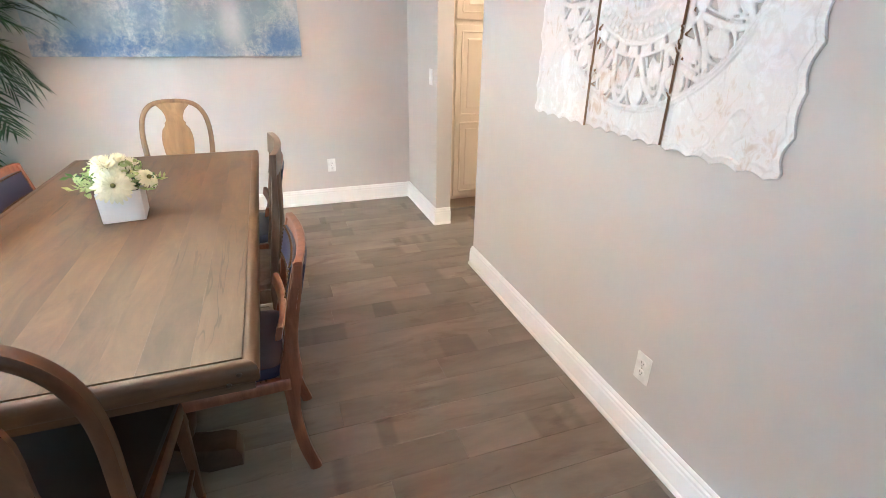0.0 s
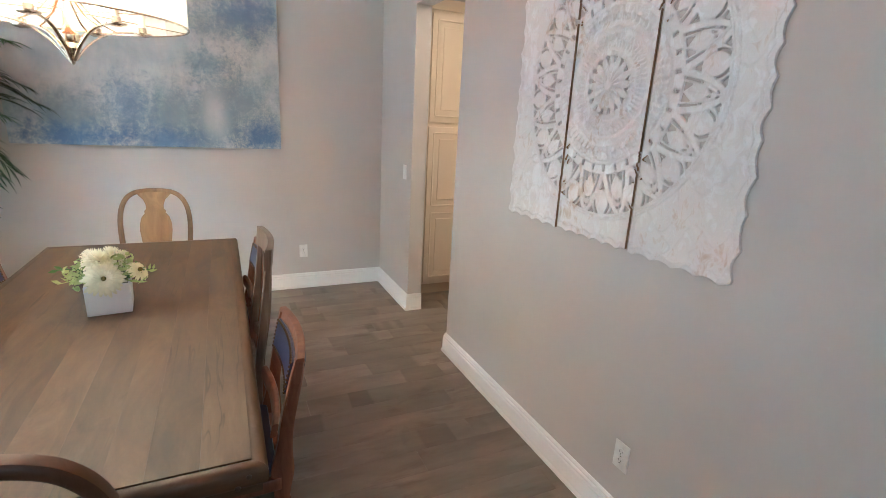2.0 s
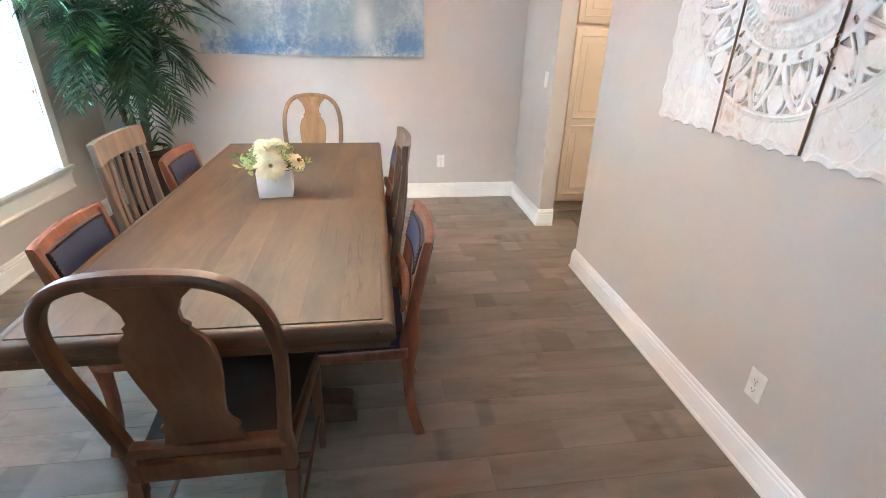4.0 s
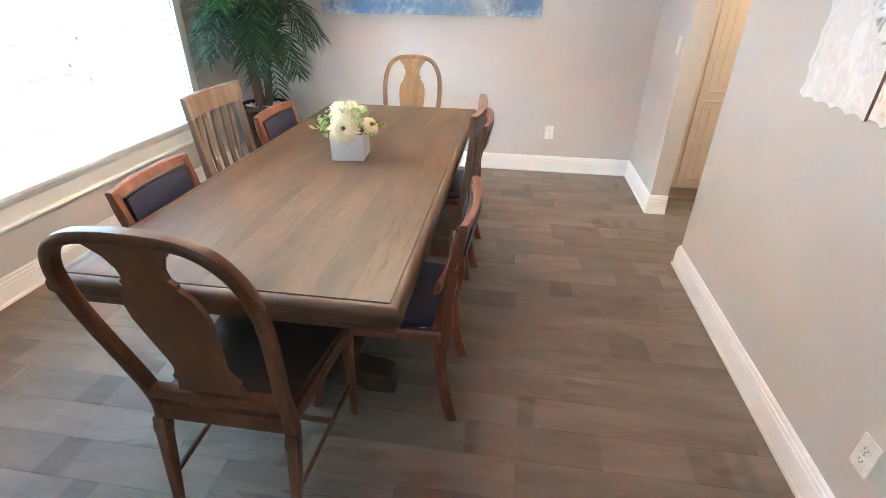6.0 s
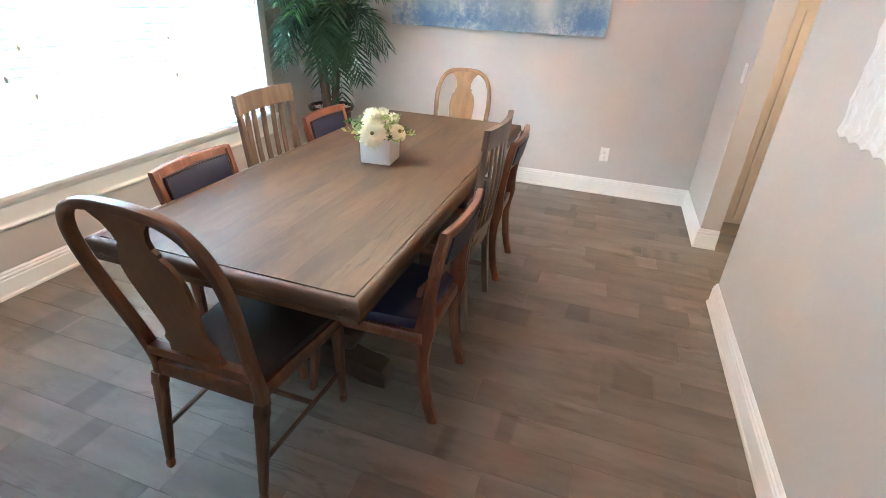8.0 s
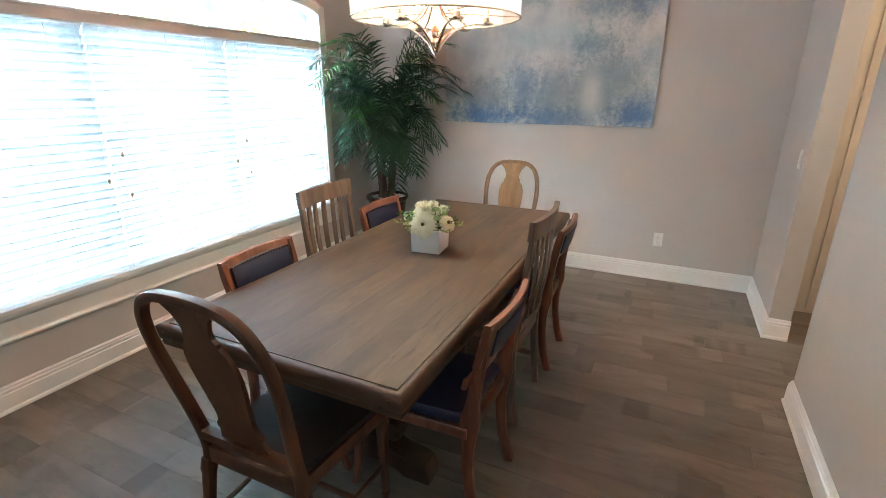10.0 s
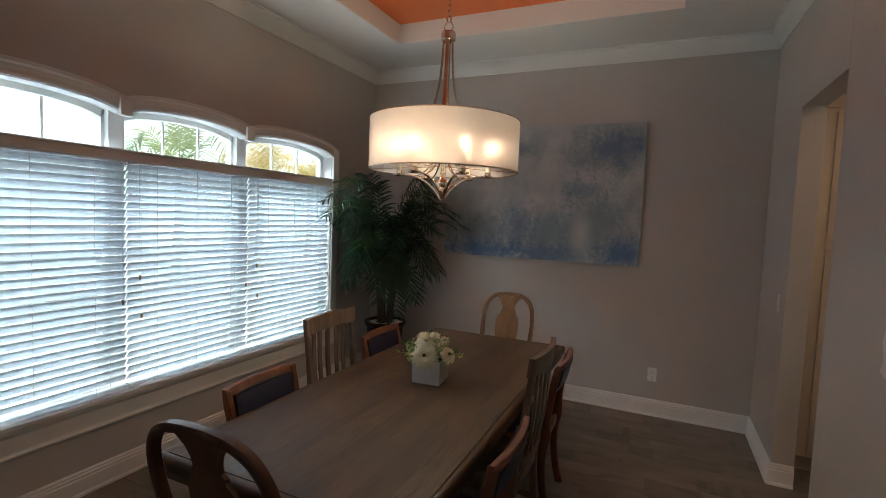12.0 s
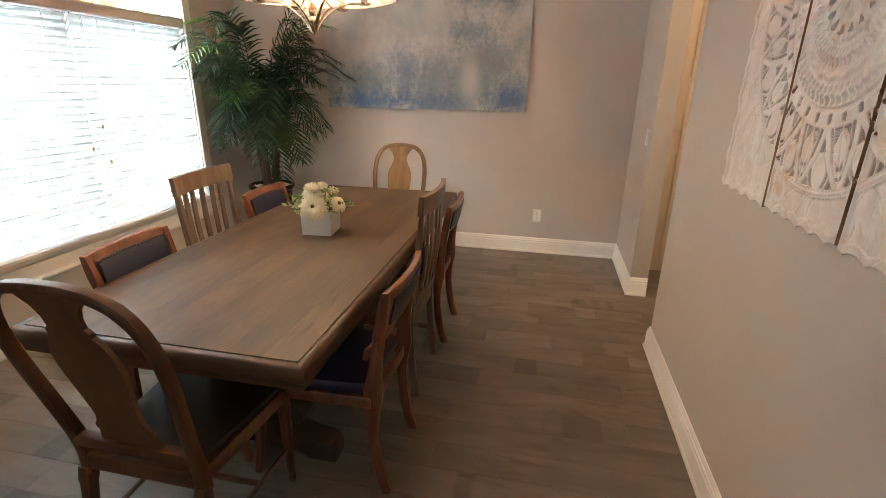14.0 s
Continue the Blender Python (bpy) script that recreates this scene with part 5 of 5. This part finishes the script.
# ---- chandelier ----
LX, LY = -0.64, 2.72
lampc = thing("chandelier", pose(LX, LY, 0), "drum chandelier with sheer shade and brushed nickel arms, lit", "ceiling lamp")
SR, S0, S1 = 0.415, 1.900, 2.170
bm = bmesh.new()
ringa = [[bm.verts.new((r * math.cos(2 * math.pi * k / 96), r * math.sin(2 * math.pi * k / 96), z)) for k in range(96)] for r, z in ((SR, S0), (SR, S1))]
for k in range(96):
    bm.faces.new((ringa[0][k], ringa[0][(k + 1) % 96], ringa[1][(k + 1) % 96], ringa[1][k]))
shade = part("shade", bm, SHADE, lampc, "sheer white organza drum shade")
for z in (S0, S1):
    part("shade_rim", sweep([(SR * math.cos(2 * math.pi * k / 72), SR * math.sin(2 * math.pi * k / 72), z) for k in range(72)], (0.006, 0.010), (0, 0, 1), closed=True, corner=0.6), NICKEL, shade, "thin metal rim")
part("finial", lathe([(0, 1.727), (0.008, 1.735), (0.012, 1.750), (0.006, 1.762), (0.020, 1.775), (0.034, 1.79), (0.028, 1.81), (0.038, 1.822), (0.038, 1.838), (0.024, 1.85), (0.016, 1.88), (0.014, 2.0), (0, 2.0)], 20), NICKEL, lampc)
for k in range(6):
    a = 2 * math.pi * (k + 0.3) / 6
    ca, sa = math.cos(a), math.sin(a)
    arm = part("arm", sweep(spline([(0.012 * ca, 0.012 * sa, 1.745), (0.05 * ca, 0.05 * sa, 1.80), (0.12 * ca, 0.12 * sa, 1.855), (0.20 * ca, 0.20 * sa, 1.875), (0.262 * ca, 0.262 * sa, 1.868)], 6), (0.014, 0.008), (-sa, ca, 0), corner=0.5), NICKEL, lampc)
    part("brace", sweep(spline([(0.014 * ca, 0.014 * sa, 1.985), (0.05 * ca, 0.05 * sa, 1.955), (0.10 * ca, 0.10 * sa, 1.90), (0.16 * ca, 0.16 * sa, 1.868)], 5), (0.009, 0.006), (-sa, ca, 0), corner=0.6), NICKEL, lampc)
    part("bobeche", lathe([(0, 1.866), (0.020, 1.866), (0.034, 1.872), (0.036, 1.878), (0.016, 1.882), (0.016, 1.90), (0, 1.90)], 16, (0.25 * ca, 0.25 * sa, 0)), NICKEL, arm)
    part("candle_sleeve", lathe([(0, 1.90), (0.013, 1.90), (0.013, 1.985), (0, 1.985)], 12, (0.25 * ca, 0.25 * sa, 0)), SLEEVE, arm, "ivory candle sleeve")
    part("bulb", lathe([(0, 1.985), (0.010, 1.987), (0.017, 2.012), (0.014, 2.04), (0.004, 2.068), (0, 2.07)], 12, (0.25 * ca, 0.25 * sa, 0)), BULB, arm, "glowing candle bulb").visible_shadow = False
    lamp("chandelier_bulb_light", "POINT", pose(LX + 0.25 * ca, LY + 0.25 * sa, 2.03), 2.45, (1.0, 0.73, 0.49), r=0.02)
    part("shade_spoke", sweep([(0.03 * ca, 0.03 * sa, 1.925), (SR * ca, SR * sa, 1.903)], (0.004, 0.004), (-sa, ca, 0), corner=1, segs=6), NICKEL, lampc)
for k in range(4):
    a = 2 * math.pi * (k + 0.2) / 4
    ca, sa = math.cos(a), math.sin(a)
    part("rod", sweep(spline([(0.024 * ca, 0.024 * sa, 2.63), (0.030 * ca, 0.030 * sa, 2.50), (0.044 * ca, 0.044 * sa, 2.36), (0.082 * ca, 0.082 * sa, 2.22), (0.14 * ca, 0.14 * sa, 2.12), (0.05 * ca, 0.05 * sa, 1.99)], 6), (0.023, 0.011), (-sa, ca, 0), corner=0.5), NICKEL, lampc)
part("hub", lathe([(0, 2.612), (0.034, 2.612), (0.040, 2.618), (0.040, 2.655), (0.034, 2.662), (0.012, 2.668), (0, 2.668)], 20), NICKEL, lampc)
for s in (-1, 1):
    part("loop", sweep(spline([(s * 0.016, 0, 2.665), (s * 0.026, 0, 2.69), (s * 0.012, 0, 2.715), (s * 0.016, 0, 2.74)], 5), (0.006, 0.006), (0, 1, 0), corner=1), NICKEL, lampc)
TOP = CEILING + 0.165
k = 0
z = 2.712
while z < TOP - 0.03:
    w = (0.010, 0.0) if k % 2 == 0 else (0.0, 0.010)
    pts = [(w[0] * math.cos(t), w[1] * math.cos(t), z + 0.019 + 0.019 * math.sin(t)) for t in [2 * math.pi * i / 12 for i in range(12)]]
    part("chain_link", sweep(pts, (0.004, 0.004), (0, 1, 0) if k % 2 == 0 else (1, 0, 0), closed=True, corner=1, segs=5), NICKEL, lampc)
    z += 0.030
    k += 1
part("canopy", lathe([(0, TOP - 0.03), (0.02, TOP - 0.03), (0.06, TOP - 0.018), (0.065, TOP), (0, TOP)], 24), NICKEL, lampc)

# ---- outside ----
bm = bmesh.new()
vs = [bm.verts.new(c) for c in ((-400, -400, -0.15), (400, -400, -0.15), (400, 400, -0.15), (-400, 400, -0.15))]
bm.faces.new(vs)
solid("ground", bm, OUTG, "pale paved ground outside the window", "ground")


def glow_backdrop_material():
    """Garden distance whose overexposed brightness is put in as emission, with faint pale greenery."""
    m, n, l, p = nodes_of("glowing_garden_backdrop")
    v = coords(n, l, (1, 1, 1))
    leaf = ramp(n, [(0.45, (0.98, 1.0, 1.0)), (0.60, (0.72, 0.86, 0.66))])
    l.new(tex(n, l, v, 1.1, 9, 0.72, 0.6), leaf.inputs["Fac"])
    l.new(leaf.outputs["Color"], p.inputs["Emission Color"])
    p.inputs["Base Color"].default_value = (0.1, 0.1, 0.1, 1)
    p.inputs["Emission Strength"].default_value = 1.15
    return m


# added sheet that glows in place of daylit distance
solid("backdrop", box(-18.2, -24, -0.15, -18.0, 44, 15), glow_backdrop_material(), "glowing backdrop for the garden distance beyond the window", "backdrop")
rng = random.Random(5)


def garden_palm(x, y, h, mt, label):
    p = thing("palm_tree", pose(x, y, -0.15), label, "tree", "garden palms")
    part("trunk", sweep(spline([(0, 0, 0), (0.08, 0.05, h * 0.5), (0.0, 0.1, h)], 8), lambda u: ((0.26 - 0.1 * u) * (1 + 0.05 * math.sin(u * 90)),) * 2, corner=1, segs=10), OUTTRUNK, p)
    bm = bmesh.new()
    for k in range(8):
        b2 = frond_mesh((0, 0.1, h), radians(k * 137.5), rng.uniform(1.2, 1.9), rng.uniform(0.4, 1.5), rng.uniform(0.3, 1.7), 0.5, 30, rng, None, 2.2)
        me = bpy.data.meshes.new("tmp")
        b2.to_mesh(me)
        b2.free()
        bm.from_mesh(me)
        bpy.data.meshes.remove(me)
    part("crown", bm, mt, p)


garden_palm(-9.5, 7.6, 2.7, OUTLEAF, "green garden palm outside the window")
garden_palm(-10.5, 11.0, 2.6, OUTDRY, "golden-green garden palm outside the window")
garden_palm(-16.0, 5.2, 2.6, OUTLEAF, "green garden palm farther off in the garden")
garden_palm(-12.0, 15.0, 2.8, OUTDRY, "golden-green garden palm beside the paving")

# ---- floor planks ----
floor_ob = solid("floor", box(LEFT - T, NEAR, -0.10, 3.27, FAR, -0.004), JOINT, "grey-brown wood-look plank floor", "floor")
PW, PL = 0.155, 1.22
rng = random.Random(9)
lengths = [PL, PL * 0.5, PL * 0.33, PL * 0.75]
plank_meshes = []
for ln in lengths:
    b2 = box(-ln / 2 + 0.0004, -PW / 2 + 0.0004, -0.010, ln / 2 - 0.0004, PW / 2 - 0.0004, 0.0)
    top = [e for e in b2.edges if all(v.co.z > -0.001 for v in e.verts)]
    bmesh.ops.bevel(b2, geom=top, offset=0.0007, segments=1, affect="EDGES")
    me = bpy.data.meshes.new("plank")
    b2.to_mesh(me)
    b2.free()
    me.materials.append(FLOORM)
    plank_meshes.append(me)
y = 1.24 - 15 * PW
while y < FAR:
    x = LEFT - 0.05 - rng.uniform(0, PL)
    while x < 2.6:
        k = rng.choices(range(4), (0.52, 0.16, 0.12, 0.2))[0]
        ln = lengths[k]
        if x + ln > LEFT and x + ln < 3.27 and y + PW / 2 < FAR + 0.1:
            pk = new("plank", plank_meshes[k])
            pk.parent = floor_ob
            pk.matrix_basis = pose(x + ln / 2, min(y + PW / 2, FAR), rng.uniform(-0.0003, 0.0003))
        x += ln
    y += PW
# the hall behind, laid on in the same way
y = 1.24 - 16 * PW
while y > NEAR - PW * 0.5:
    x = LEFT - 0.05 - rng.uniform(0, PL)
    while x < RIGHT:
        k = rng.choices(range(4), (0.7, 0.1, 0.05, 0.15))[0]
        ln = lengths[k]
        if x + ln > LEFT:
            pk = new("plank", plank_meshes[k])
            pk.parent = floor_ob
            pk.matrix_basis = pose(x + ln / 2, y + PW / 2, rng.uniform(-0.0003, 0.0003))
        x += ln
    y -= PW
